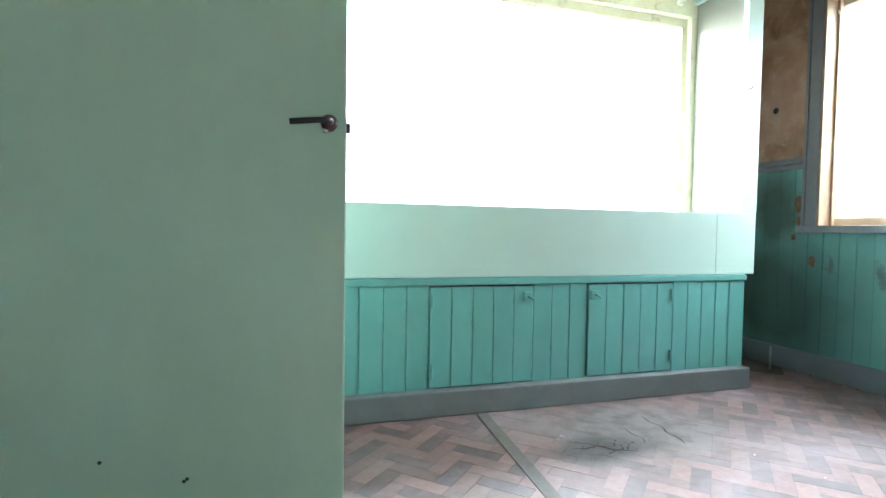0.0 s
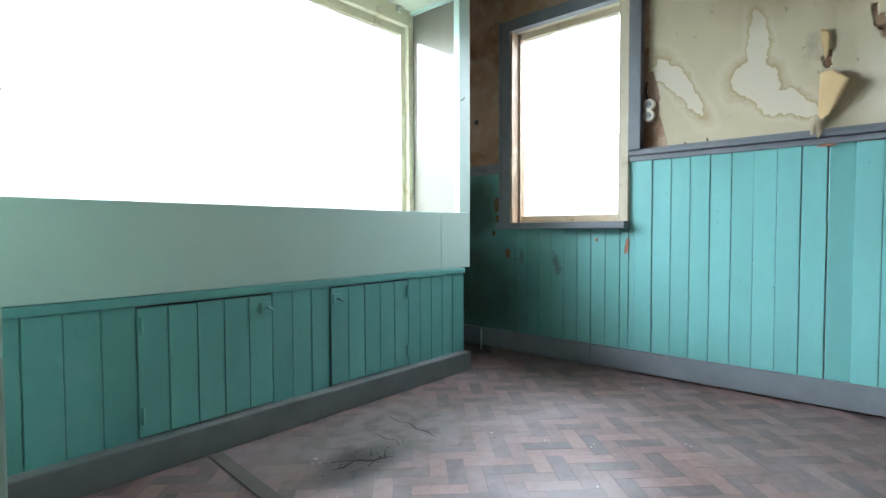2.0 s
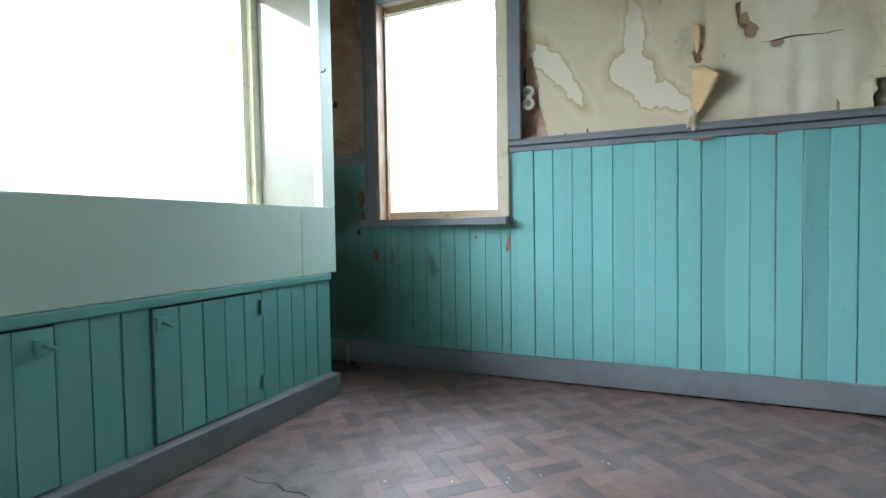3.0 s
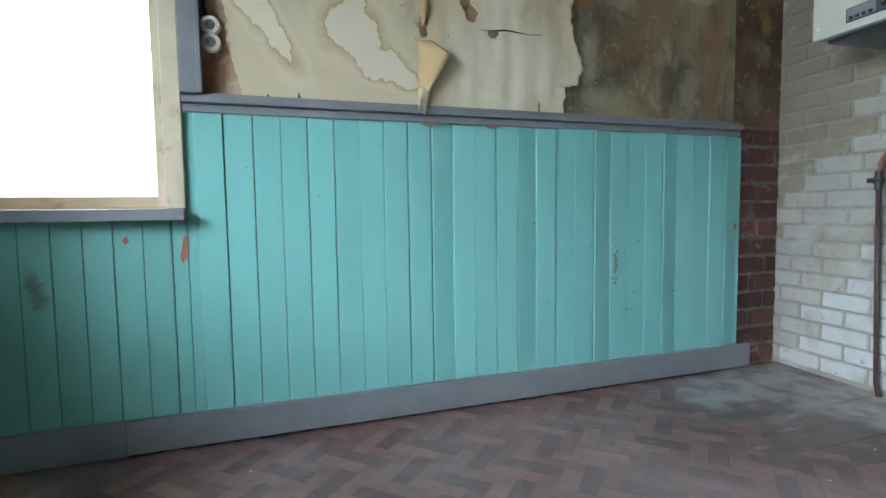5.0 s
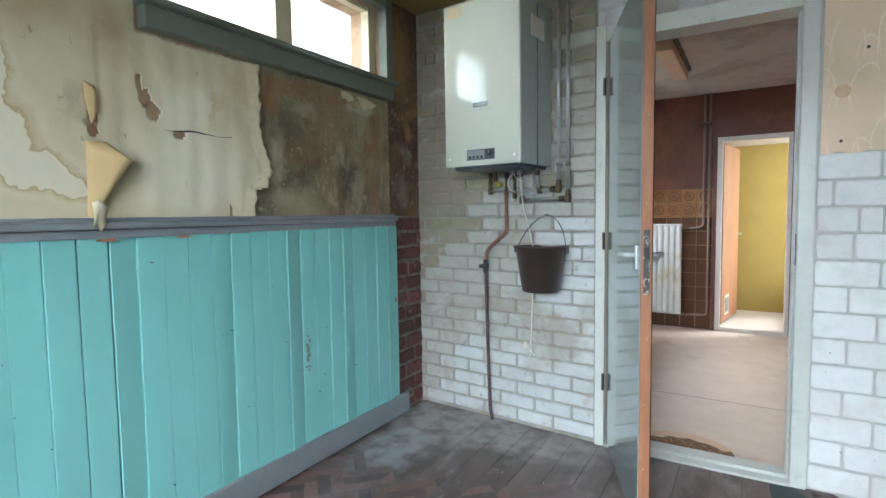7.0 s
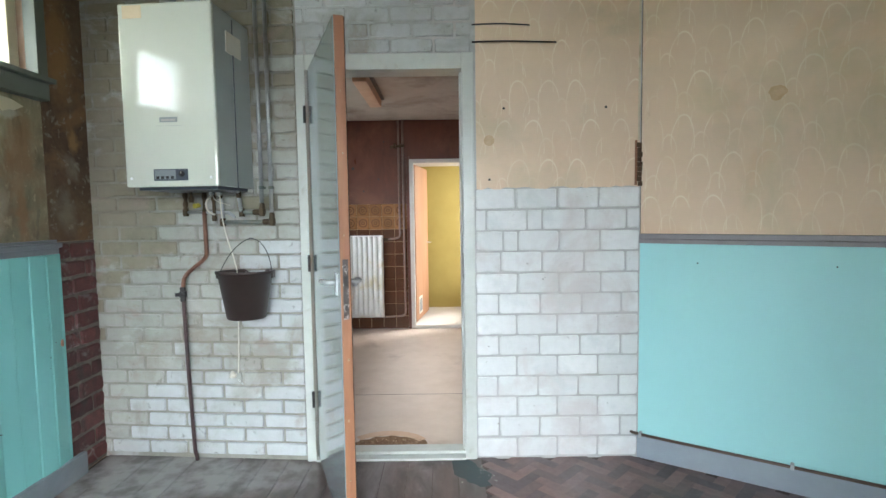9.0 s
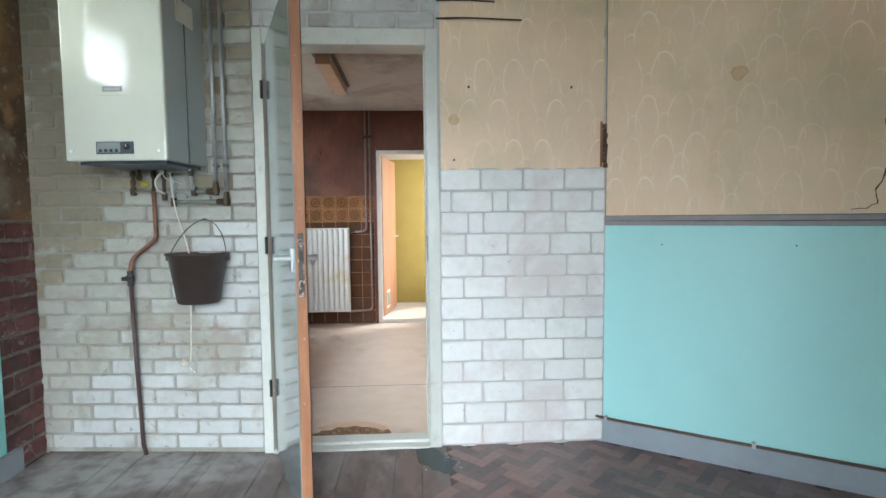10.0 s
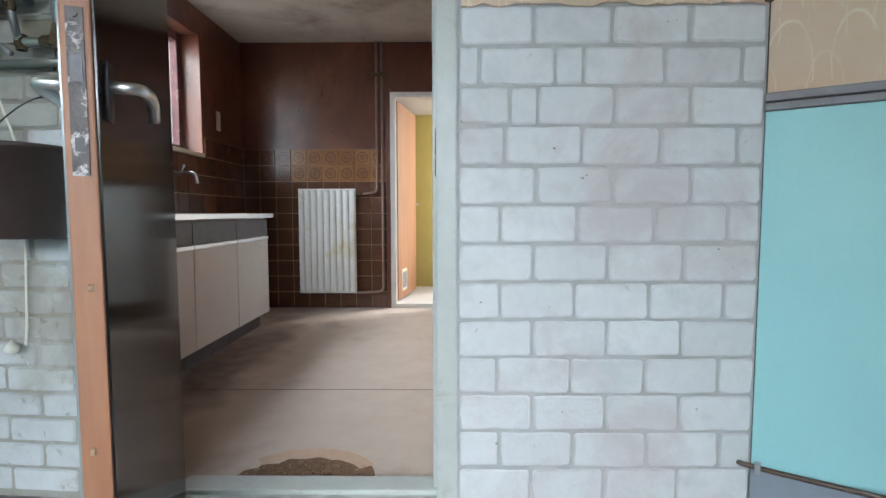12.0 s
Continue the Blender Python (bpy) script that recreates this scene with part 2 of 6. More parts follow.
WORKTOP = mat("grey_worktop", (0.35, 0.34, 0.32), 0.4, (0.28, 0.27, 0.25), 18, 0.6, bump=0.08)
DARKTRIM = mat("dark_drawer_band", (0.06, 0.045, 0.042), 0.4, (0.04, 0.03, 0.03), 14, 0.6, bump=0.05)
ORANGEWOOD = mat("orange_brown_wood_door", (0.40, 0.20, 0.10), 0.5, (0.32, 0.15, 0.07), 9, 0.6, bump=0.1, stretch=(1, 1, 0.15))
OCHRE = mat("mustard_porch_wall", (0.40, 0.31, 0.08), 0.7, (0.35, 0.27, 0.07), 4, 0.5, bump=0.1)
# Walls out of view are kept dark to cut the bounced light.
PLAINWALL = mat("unseen_wall_dark_brown", (0.085, 0.06, 0.045), 0.7, (0.06, 0.042, 0.03), 4, 0.6, bump=0.2)
LAMPWOOD = mat("pine_lamp_batten", (0.62, 0.43, 0.29), 0.5, (0.52, 0.33, 0.21), 9, 0.6, bump=0.1)
OUTGROUND = mat("pale_paved_yard", (0.30, 0.30, 0.27), 0.9, (0.24, 0.25, 0.20), 2, 0.7, bump=0.2)
SOFFIT = mat("pale_cream_soffit_paint", (0.62, 0.62, 0.49), 0.5, (0.55, 0.55, 0.42), 4, 0.5, bump=0.1)
DAMP = mat("tan_damp_spot", (0.54, 0.37, 0.21), 0.8, (0.63, 0.45, 0.285), 24, 0.9, bump=0.05)
RAWPINK = mat("bare_primer_under_paint", (0.36, 0.16, 0.10), 0.7, (0.28, 0.12, 0.08), 20, 0.6, bump=0.2)


def glass_mat(name, rough=0.0):
    m = bpy.data.materials.new(name)
    m.use_nodes = True
    b = m.node_tree.nodes["Principled BSDF"]
    b.inputs["Transmission Weight"].default_value = 1.0
    b.inputs["Roughness"].default_value = rough
    b.inputs["IOR"].default_value = 1.45
    b.inputs["Base Color"].default_value = (0.95, 0.98, 0.96, 1)
    return m




def overlay(m, colour, scale, lo, hi, amount=1.0, stretch=(1, 1, 1), detail=7.0, shift=(0, 0, 0), distort=0.5):
    """Lays ragged stains or smears of a colour over a material, running on across neighbouring pieces."""
    n, k = m.node_tree.nodes, m.node_tree.links
    b = n["Principled BSDF"]
    g = n.new("ShaderNodeNewGeometry")
    mp = n.new("ShaderNodeMapping")
    mp.inputs["Location"].default_value, mp.inputs["Scale"].default_value = shift, stretch
    k.new(g.outputs["Position"], mp.inputs["Vector"])
    ns = n.new("ShaderNodeTexNoise")
    ns.inputs["Scale"].default_value, ns.inputs["Detail"].default_value = scale, detail
    ns.inputs["Roughness"].default_value, ns.inputs["Distortion"].default_value = 0.62, distort
    k.new(mp.outputs["Vector"], ns.inputs["Vector"])
    rg = n.new("ShaderNodeMapRange")
    rg.inputs[1].default_value, rg.inputs[2].default_value, rg.inputs[4].default_value = lo, hi, amount
    k.new(ns.outputs["Fac"], rg.inputs[0])
    mx = n.new("ShaderNodeMix")
    mx.data_type = "RGBA"
    k.new(rg.outputs[0], mx.inputs[0])
    k.new(b.inputs["Base Color"].links[0].from_socket, mx.inputs[6])
    mx.inputs[7].default_value = (*colour, 1)
    k.new(mx.outputs[2], b.inputs["Base Color"])


def warped_distance(n, k, spots, warp=0.10, wscale=5.0):
    """Distance field of a few tilted ovals on the east wall, their outline broken up by noise: 1 on the rim."""
    g = n.new("ShaderNodeNewGeometry")
    field = None
    for scale, amount in ((wscale, warp), (wscale * 4.5, warp * 0.28)):
        ns = n.new("ShaderNodeTexNoise")
        ns.inputs["Scale"].default_value, ns.inputs["Detail"].default_value = scale, 3.0
        k.new(g.outputs["Position"], ns.inputs["Vector"])
        ma = n.new("ShaderNodeVectorMath")
        ma.operation = "MULTIPLY_ADD"
        k.new(ns.outputs["Color"], ma.inputs[0])
        ma.inputs[1].default_value = (0, amount * 2, amount * 2)
        if field is None:
            of = n.new("ShaderNodeVectorMath")
            of.operation = "SUBTRACT"
            k.new(g.outputs["Position"], of.inputs[0])
            of.inputs[1].default_value = (0, warp * 1.28, warp * 1.28)
            field = of.outputs[0]
        k.new(field, ma.inputs[2])
        field = ma.outputs[0]
    low = None
    for y, z, ry, rz, tilt in spots:
        mp = n.new("ShaderNodeMapping")
        mp.vector_type = "TEXTURE"
        mp.inputs["Location"].default_value = (2.85, y, z)
        mp.inputs["Rotation"].default_value = (radians(tilt), 0, 0)
        mp.inputs["Scale"].default_value = (1, ry, rz)
        k.new(field, mp.inputs["Vector"])
        ln = n.new("ShaderNodeVectorMath")
        ln.operation = "LENGTH"
        k.new(mp.outputs["Vector"], ln.inputs[0])
        if low is None:
            low = ln.outputs["Value"]
        else:
            mn = n.new("ShaderNodeMath")
            mn.operation = "SMOOTH_MIN"
            mn.inputs[2].default_value = 0.25
            k.new(low, mn.inputs[0])
            k.new(ln.outputs["Value"], mn.inputs[1])
            low = mn.outputs[0]
    return low


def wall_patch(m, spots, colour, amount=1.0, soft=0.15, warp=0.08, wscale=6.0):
    """Ragged patches of another surface, and the shade on the low teal boards."""
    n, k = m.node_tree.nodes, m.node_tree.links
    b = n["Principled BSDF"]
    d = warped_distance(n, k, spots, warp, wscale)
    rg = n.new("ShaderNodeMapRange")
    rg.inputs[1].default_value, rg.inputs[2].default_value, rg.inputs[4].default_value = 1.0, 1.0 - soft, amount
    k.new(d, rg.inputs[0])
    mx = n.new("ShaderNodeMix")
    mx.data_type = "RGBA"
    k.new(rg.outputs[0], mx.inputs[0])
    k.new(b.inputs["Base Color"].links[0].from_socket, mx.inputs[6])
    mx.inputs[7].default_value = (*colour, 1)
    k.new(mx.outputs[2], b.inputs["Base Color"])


for m_ in (BRICKW, BRICKM, BRICKD, MORTARD):
    overlay(m_, (0.27, 0.235, 0.18), 2.2, 0.50, 0.62, 0.7, shift=(3, 0, 0))
    overlay(m_, (0.33, 0.25, 0.21), 5.0, 0.58, 0.68, 0.6, shift=(7, 2, 0))
    overlay(m_, (0.46, 0.455, 0.43), 3.4, 0.56, 0.66, 0.6, (1, 1, 1.4), shift=(0, 5, 1))
    overlay(m_, (0.10, 0.09, 0.065), 17.0, 0.62, 0.72, 0.6)
for m_ in (BLOCKW, MORTAR):
    overlay(m_, (0.56, 0.505, 0.49), 2.6, 0.50, 0.64, 0.75, shift=(2, 0, 4))
    overlay(m_, (0.55, 0.57, 0.56), 5.0, 0.56, 0.68, 0.6)
    overlay(m_, (0.30, 0.29, 0.27), 26.0, 0.66, 0.74, 0.5)
# Corner shade and some mildew, both put into the teal.
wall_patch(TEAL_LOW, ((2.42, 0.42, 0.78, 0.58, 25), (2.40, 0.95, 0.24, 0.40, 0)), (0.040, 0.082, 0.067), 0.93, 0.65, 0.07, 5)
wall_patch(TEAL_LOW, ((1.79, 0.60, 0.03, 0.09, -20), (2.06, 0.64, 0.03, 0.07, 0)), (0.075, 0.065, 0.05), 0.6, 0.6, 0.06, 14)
overlay(MOULD, (0.20, 0.11, 0.055), 2.3, 0.52, 0.62, 0.5, (1, 1, 0.7), shift=(0, 3, 0))
overlay(MOULD, (0.46, 0.40, 0.27), 34.0, 0.60, 0.68, 0.6)
overlay(MOULD, (0.38, 0.335, 0.225), 9.0, 0.57, 0.66, 0.7, (1, 1, 0.5))
overlay(MOULD, (0.045, 0.04, 0.03), 7.0, 0.57, 0.68, 0.7, (1, 1, 0.3), shift=(0, 9, 0))
wall_patch(MOULD, ((-0.42, 1.90, 0.26, 0.055, -4), (-0.78, 1.90, 0.16, 0.05, 0), (-0.33, 1.83, 0.09, 0.10, 0), (-1.10, 1.72, 0.11, 0.22, 0), (-1.08, 1.45, 0.06, 0.22, 0)), (0.25, 0.13, 0.058), 0.7, 0.6, 0.08, 9)
wall_patch(MOULD, ((-0.36, 1.55, 0.06, 0.16, 0), (-0.55, 1.80, 0.12, 0.05, 0), (-0.95, 1.40, 0.07, 0.16, 0), (-0.42, 1.36, 0.10, 0.06, 0)), (0.36, 0.31, 0.22), 0.65, 0.6, 0.08, 8)
wall_patch(MOULD, ((-0.98, 1.88, 0.14, 0.035, 0),), (0.44, 0.40, 0.30), 0.8, 0.3, 0.04, 9)
wall_patch(CRUST, ((-1.37, 2.28, 0.13, 0.34, 0), (-1.45, 1.80, 0.06, 0.10, 0)), (0.33, 0.185, 0.075), 0.8, 0.6, 0.06, 9)
wall_patch(CRUST, ((-1.36, 1.42, 0.09, 0.16, 0), (-1.42, 1.66, 0.06, 0.09, 0)), (0.27, 0.23, 0.17), 0.55, 0.8, 0.07, 14)
overlay(CRUST, (0.24, 0.13, 0.057), 3.0, 0.54, 0.64, 0.7)
overlay(CRUST, (0.31, 0.27, 0.205), 22.0, 0.58, 0.66, 0.6)
overlay(PLASTER, (0.52, 0.46, 0.35), 14.0, 0.60, 0.68, 0.5)
overlay(BRICKR, (0.045, 0.035, 0.03), 6.0, 0.54, 0.66, 0.8)
overlay(PLANKGREY, (0.27, 0.25, 0.245), 2.4, 0.50, 0.68, 0.65, (1, 0.45, 1), shift=(4, 0, 0))
overlay(PLANKGREY, (0.28, 0.265, 0.26), 13.0, 0.58, 0.70, 0.5, (1, 0.4, 1))
overlay(PLANKGREY, (0.05, 0.036, 0.032), 4.0, 0.53, 0.66, 0.75, (1, 0.5, 1), shift=(1, 6, 0))
for m_ in PARQUET:
    overlay(m_, (0.265, 0.215, 0.222), 1.7, 0.46, 0.70, 0.6)
    overlay(m_, (0.235, 0.19, 0.185), 12.0, 0.58, 0.72, 0.35)
    overlay(m_, (0.05, 0.036, 0.032), 3.2, 0.58, 0.72, 0.55, shift=(5, 1, 0))
for m_ in (GREY, FRAMEPAINT, TEAL):
    overlay(m_, (0.11, 0.10, 0.09), 34.0, 0.70, 0.76, 0.45)
overlay(TEAL, (0.21, 0.49, 0.47), 1.1, 0.46, 0.66, 0.6)


def floor_patch(m, centre, radii, colour, rough):
    """A mottled oval of another colour with a ragged outline on a floor material."""
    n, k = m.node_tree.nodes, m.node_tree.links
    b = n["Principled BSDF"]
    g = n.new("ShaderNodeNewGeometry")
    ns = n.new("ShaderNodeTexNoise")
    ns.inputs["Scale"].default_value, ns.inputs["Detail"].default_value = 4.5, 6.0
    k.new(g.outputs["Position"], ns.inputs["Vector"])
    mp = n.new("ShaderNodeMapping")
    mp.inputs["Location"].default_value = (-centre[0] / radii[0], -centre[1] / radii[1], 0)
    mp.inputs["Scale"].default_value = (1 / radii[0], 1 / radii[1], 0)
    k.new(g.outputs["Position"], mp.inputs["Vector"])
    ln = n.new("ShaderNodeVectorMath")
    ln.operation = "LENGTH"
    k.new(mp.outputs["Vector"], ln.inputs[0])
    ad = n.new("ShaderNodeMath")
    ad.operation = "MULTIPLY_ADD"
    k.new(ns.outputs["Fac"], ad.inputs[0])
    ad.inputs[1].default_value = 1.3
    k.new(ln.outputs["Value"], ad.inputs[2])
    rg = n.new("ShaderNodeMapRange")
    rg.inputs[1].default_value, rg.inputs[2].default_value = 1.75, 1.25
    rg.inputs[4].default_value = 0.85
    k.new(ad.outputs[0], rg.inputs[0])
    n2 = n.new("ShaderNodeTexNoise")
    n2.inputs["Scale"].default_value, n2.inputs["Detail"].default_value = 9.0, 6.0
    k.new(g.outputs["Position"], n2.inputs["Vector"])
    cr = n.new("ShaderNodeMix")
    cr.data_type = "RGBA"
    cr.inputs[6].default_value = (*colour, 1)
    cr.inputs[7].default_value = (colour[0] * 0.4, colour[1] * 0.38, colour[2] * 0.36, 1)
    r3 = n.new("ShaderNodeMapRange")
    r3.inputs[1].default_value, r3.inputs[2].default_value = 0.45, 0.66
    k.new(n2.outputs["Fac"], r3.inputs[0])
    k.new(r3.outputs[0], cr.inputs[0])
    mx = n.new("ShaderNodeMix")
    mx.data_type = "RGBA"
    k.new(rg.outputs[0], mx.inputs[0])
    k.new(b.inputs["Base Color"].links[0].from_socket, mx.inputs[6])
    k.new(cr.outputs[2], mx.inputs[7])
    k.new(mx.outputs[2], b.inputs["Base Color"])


# Old cement-grey water stain on the parquet, with dark dirt inside it.
for m_ in PARQUET:
    floor_patch(m_, (1.28, 1.70), (0.46, 0.32), (0.20, 0.162, 0.155), 0.5)
    floor_patch(m_, (1.05, 1.575), (0.26, 0.12), (0.060, 0.041, 0.037), 0.5)
floor_patch(PLANKGREY, (2.575, -0.92), (0.20, 0.36), (0.34, 0.34, 0.35), 0.5)
floor_patch(PLANKGREY, (2.35, -1.30), (0.75, 0.26), (0.32, 0.30, 0.29), 0.5)
# Browner lino along the foot of the cabinets.
floor_patch(LINO, (2.08, -3.0), (0.30, 1.3), (0.22, 0.14, 0.10), 0.5)
overlay(KWOOD, (0.045, 0.016, 0.011), 2.6, 0.52, 0.70, 0.7, (1, 1, 0.6))


def scallop_paper(name, base, line, w=0.155, h=0.21):
    """Faded wallpaper with rows of thin pale arches."""
    m = mat(name, base, 0.75, tuple(c * 0.9 for c in base), 3.0, 0.6, (base[0] * 0.95, base[1] * 0.80, base[2] * 0.66), 1.3, 0.52, 0.78, bump=0.1, bscale=120)
    n, k = m.node_tree.nodes, m.node_tree.links
    b = n["Principled BSDF"]
    tc = n.new("ShaderNodeTexCoord")
    ns = n.new("ShaderNodeTexNoise")
    ns.inputs["Scale"].default_value = 4.0
    k.new(tc.outputs["Object"], ns.inputs["Vector"])
    sp = n.new("ShaderNodeSeparateXYZ")
    k.new(tc.outputs["Object"], sp.inputs[0])

    def op(kind, a, bb=0.0):
        o = n.new("ShaderNodeMath")
        o.operation = kind
        for i, v in enumerate((a, bb)):
            if isinstance(v, (int, float)):
                o.inputs[i].default_value = v
            else:
                k.new(v, o.inputs[i])
        return o.outputs[0]
    v = op("DIVIDE", sp.outputs["Z"], h)
    row = op("FLOOR", v)
    u = op("ADD", op("DIVIDE", sp.outputs["X"], w), op("MULTIPLY", row, 0.5))
    u = op("ADD", u, op("MULTIPLY", ns.outputs["Fac"], 0.35))

    def arch(du, dv, half, width):
        a = op("SUBTRACT", op("FRACT", op("ADD", u, du)), 0.5)
        z = op("FRACT", op("ADD", v, dv))
        ex, ey = op("DIVIDE", a, half), op("DIVIDE", op("SUBTRACT", z, 0.30), 0.62)
        e = op("SQRT", op("ADD", op("MULTIPLY", ex, ex), op("MULTIPLY", ey, ey)))
        d = op("ADD", op("ABSOLUTE", op("SUBTRACT", e, 1.0)), op("MULTIPLY", op("LESS_THAN", z, 0.08), 1.0))
        rg = n.new("ShaderNodeMapRange")
        rg.inputs[1].default_value, rg.inputs[2].default_value = width, width * 0.4
        k.new(d, rg.inputs[0])
        return rg.outputs[0]
    lines = op("MAXIMUM", arch(0.0, 0.0, 0.36, 0.05), op("MULTIPLY", arch(0.45, 0.46, 0.30, 0.05), 0.7))
    n2 = n.new("ShaderNodeTexNoise")
    n2.inputs["Scale"].default_value = 7.0
    k.new(tc.outputs["Object"], n2.inputs["Vector"])
    fade = n.new("ShaderNodeMapRange")
    fade.inputs[1].default_value, fade.inputs[2].default_value, fade.inputs[4].default_value = 0.34, 0.60, 0.85
    k.new(n2.outputs["Fac"], fade.inputs[0])
    f = op("MULTIPLY", lines, fade.outputs[0])
    mx = n.new("ShaderNodeMix")
    mx.data_type = "RGBA"
    old = b.inputs["Base Color"].links[0].from_socket
    k.new(f, mx.inputs[0])
    k.new(old, mx.inputs[6])
    mx.inputs[7].default_value = (*line, 1)
    k.new(mx.outputs[2], b.inputs["Base Color"])
    return m


def water_stain_paper(name):
    """Wallpaper soaked beige, with pale dry islands whose rims carry brown tide marks."""
    m = mat(name, (0.60, 0.53, 0.365), 0.8, (0.53, 0.455, 0.295), 3.0, 0.7, (0.45, 0.37, 0.22), 2.2, 0.52, 0.75, bump=0.3, bscale=24, stretch=(1, 1, 0.45))
    n, k = m.node_tree.nodes, m.node_tree.links
    b = n["Principled BSDF"]
    d = warped_distance(n, k, ((1.070, 1.605, 0.215, 0.048, 58), (1.150, 1.690, 0.075, 0.060, 20), (0.705, 1.725, 0.040, 0.17, -4), (0.715, 1.545, 0.115, 0.095, 35), (0.60, 1.43, 0.17, 0.050, 22)), 0.050, 8.0)
    cr = n.new("ShaderNodeValToRGB")
    e = cr.color_ramp.elements
    e[0].position, e[0].color = 0.0, (0.72, 0.665, 0.54, 1)
    e[1].position, e[1].color = 1.0, (0.58, 0.505, 0.345, 1)
    for p, c in ((0.478, (0.72, 0.66, 0.53, 1)), (0.490, (0.52, 0.41, 0.235, 1)), (0.505, (0.385, 0.275, 0.12, 1)), (0.57, (0.52, 0.425, 0.255, 1)), (0.74, (0.64, 0.57, 0.41, 1))):
        x = e.new(p)
        x.color = c
    hf = n.new("ShaderNodeMath")
    hf.operation = "MULTIPLY"
    hf.inputs[1].default_value = 0.5
    k.new(d, hf.inputs[0])
    k.new(hf.outputs[0], cr.inputs[0])
    mx = n.new("ShaderNodeMix")
    mx.data_type = "RGBA"
    mx.inputs[0].default_value = 0.72
    k.new(b.inputs["Base Color"].links[0].from_socket, mx.inputs[6])
    k.new(cr.outputs[0], mx.inputs[7])
    k.new(mx.outputs[2], b.inputs["Base Color"])
    return m


SCALLOP = scallop_paper("beige_arch_wallpaper", (0.76, 0.58, 0.415), (0.85, 0.735, 0.575))
overlay(SCALLOP, (0.50, 0.45, 0.29), 1.4, 0.50, 0.68, 0.6)
overlay(SCALLOP, (0.42, 0.29, 0.17), 19.0, 0.68, 0.76, 0.5)
STAINPAPER = water_stain_paper("water_stained_cream_wallpaper")
overlay(STAINPAPER, (0.40, 0.34, 0.24), 3.0, 0.55, 0.72, 0.5, (1, 1, 0.3), shift=(0, 4, 0))
wall_patch(STAINPAPER, ((0.06, 1.46, 0.36, 0.26, -6), (0.08, 1.68, 0.16, 0.18, 20)), (0.72, 0.665, 0.52), 0.75, 0.55)
wall_patch(STAINPAPER, ((-0.17, 1.86, 0.06, 0.16, 0), (-0.06, 1.74, 0.04, 0.07, 30)), (0.50, 0.40, 0.24), 0.75, 0.5)
wall_patch(STAINPAPER, ((0.64, 2.02, 0.34, 0.24, 0), (0.36, 1.93, 0.16, 0.20, 0)), (0.33, 0.24, 0.13), 0.8, 0.9)
wall_patch(STAINPAPER, ((0.49, 1.66, 0.035, 0.09, 0),), (0.17, 0.16, 0.12), 0.35, 0.8, 0.07, 14)
overlay(STAINPAPER, (0.13, 0.11, 0.075), 16.0, 0.66, 0.74, 0.7)
PAPERBACK = mat("tan_paper_underside", (0.55, 0.40, 0.20), 0.8, (0.46, 0.32, 0.15), 8, 0.6, bump=0.15)
GLASS = glass_mat("window_glass")
FROST = glass_mat("ribbed_frosted_glass", 0.35)


# ---- mesh helpers ----
def box(bm, x0, x1, y0, y1, z0, z1, m=None):
    vs = [bm.verts.new((x, y, z)) for x in (x0, x1) for y in (y0, y1) for z in (z0, z1)]
    for f in ((0, 1, 3, 2), (4, 6, 7, 5), (0, 4, 5, 1), (2, 3, 7, 6), (0, 2, 6, 4), (1, 5, 7, 3)):
        bm.faces.new([vs[i] for i in f])
    if m is not None:
        bmesh.ops.transform(bm, matrix=m, verts=vs)
    return bm


def mesh_of(name, bm, material, bevel=0.0, smooth=False):
    if bevel:
        bmesh.ops.bevel(bm, geom=bm.edges[:], offset=bevel, segments=2, affect="EDGES", profile=0.6)
    bmesh.ops.recalc_face_normals(bm, faces=bm.faces[:])
    me = bpy.data.meshes.new(name)
    bm.to_mesh(me)
    bm.free()
    for m in (material if isinstance(material, (list, tuple)) else [material]):
        me.materials.append(m)
    if smooth:
        for p in me.polygons:
            p.use_smooth = True
    return me


def part(name, bm, material, parent=None, label="", bevel=0.0, smooth=False):
    ob = new(name, mesh_of(name, bm, material, bevel, smooth))
    if parent is not None:
        ob.parent = parent
    return tagged(ob, label)


def bpart(name, x0, x1, y0, y1, z0, z1, material, parent=None, label="", bevel=0.0):
    return part(name, box(bmesh.new(), x0, x1, y0, y1, z0, z1), material, parent, label, bevel)


def thing(name, label, category, m=None, group="", kind=""):
    ob = new(name)
    ob.empty_display_size = 0.05
    if m is not None:
        ob.matrix_world = m
    return tagged(ob, label, category, group, kind)


def structure(name, boxes, material, label, category, bevel=0.0, m=None):
    bm = bmesh.new()
    for b in boxes:
        box(bm, *b, m=m)
    return tagged(part(name, bm, material, None, "", bevel), label, category, "", "structure")


def tube(bm, points, r, seg=10, cap=True):
    """A round tube along points."""
    pts = [Vector(p) for p in points]
    rings = []
    for i, p in enumerate(pts):
        a = pts[max(i - 1, 0)]
        b = pts[min(i + 1, len(pts) - 1)]
        q = (b - a).to_track_quat("Z", "Y")
        rings.append([bm.verts.new(p + q @ Vector((r * math.cos(2 * math.pi * j / seg), r * math.sin(2 * math.pi * j / seg), 0))) for j in range(seg)])
    for u, v in zip(rings, rings[1:]):
        ofs = min(range(seg), key=lambda o: sum((u[j].co - v[(j + o) % seg].co).length for j in range(0, seg, 3)))
        for j in range(seg):
            bm.faces.new((u[j], u[(j + 1) % seg], v[(j + 1 + ofs) % seg], v[(j + ofs) % seg]))
    if cap:
        bm.faces.new(rings[0][::-1])
        bm.faces.new(rings[-1])
    return bm


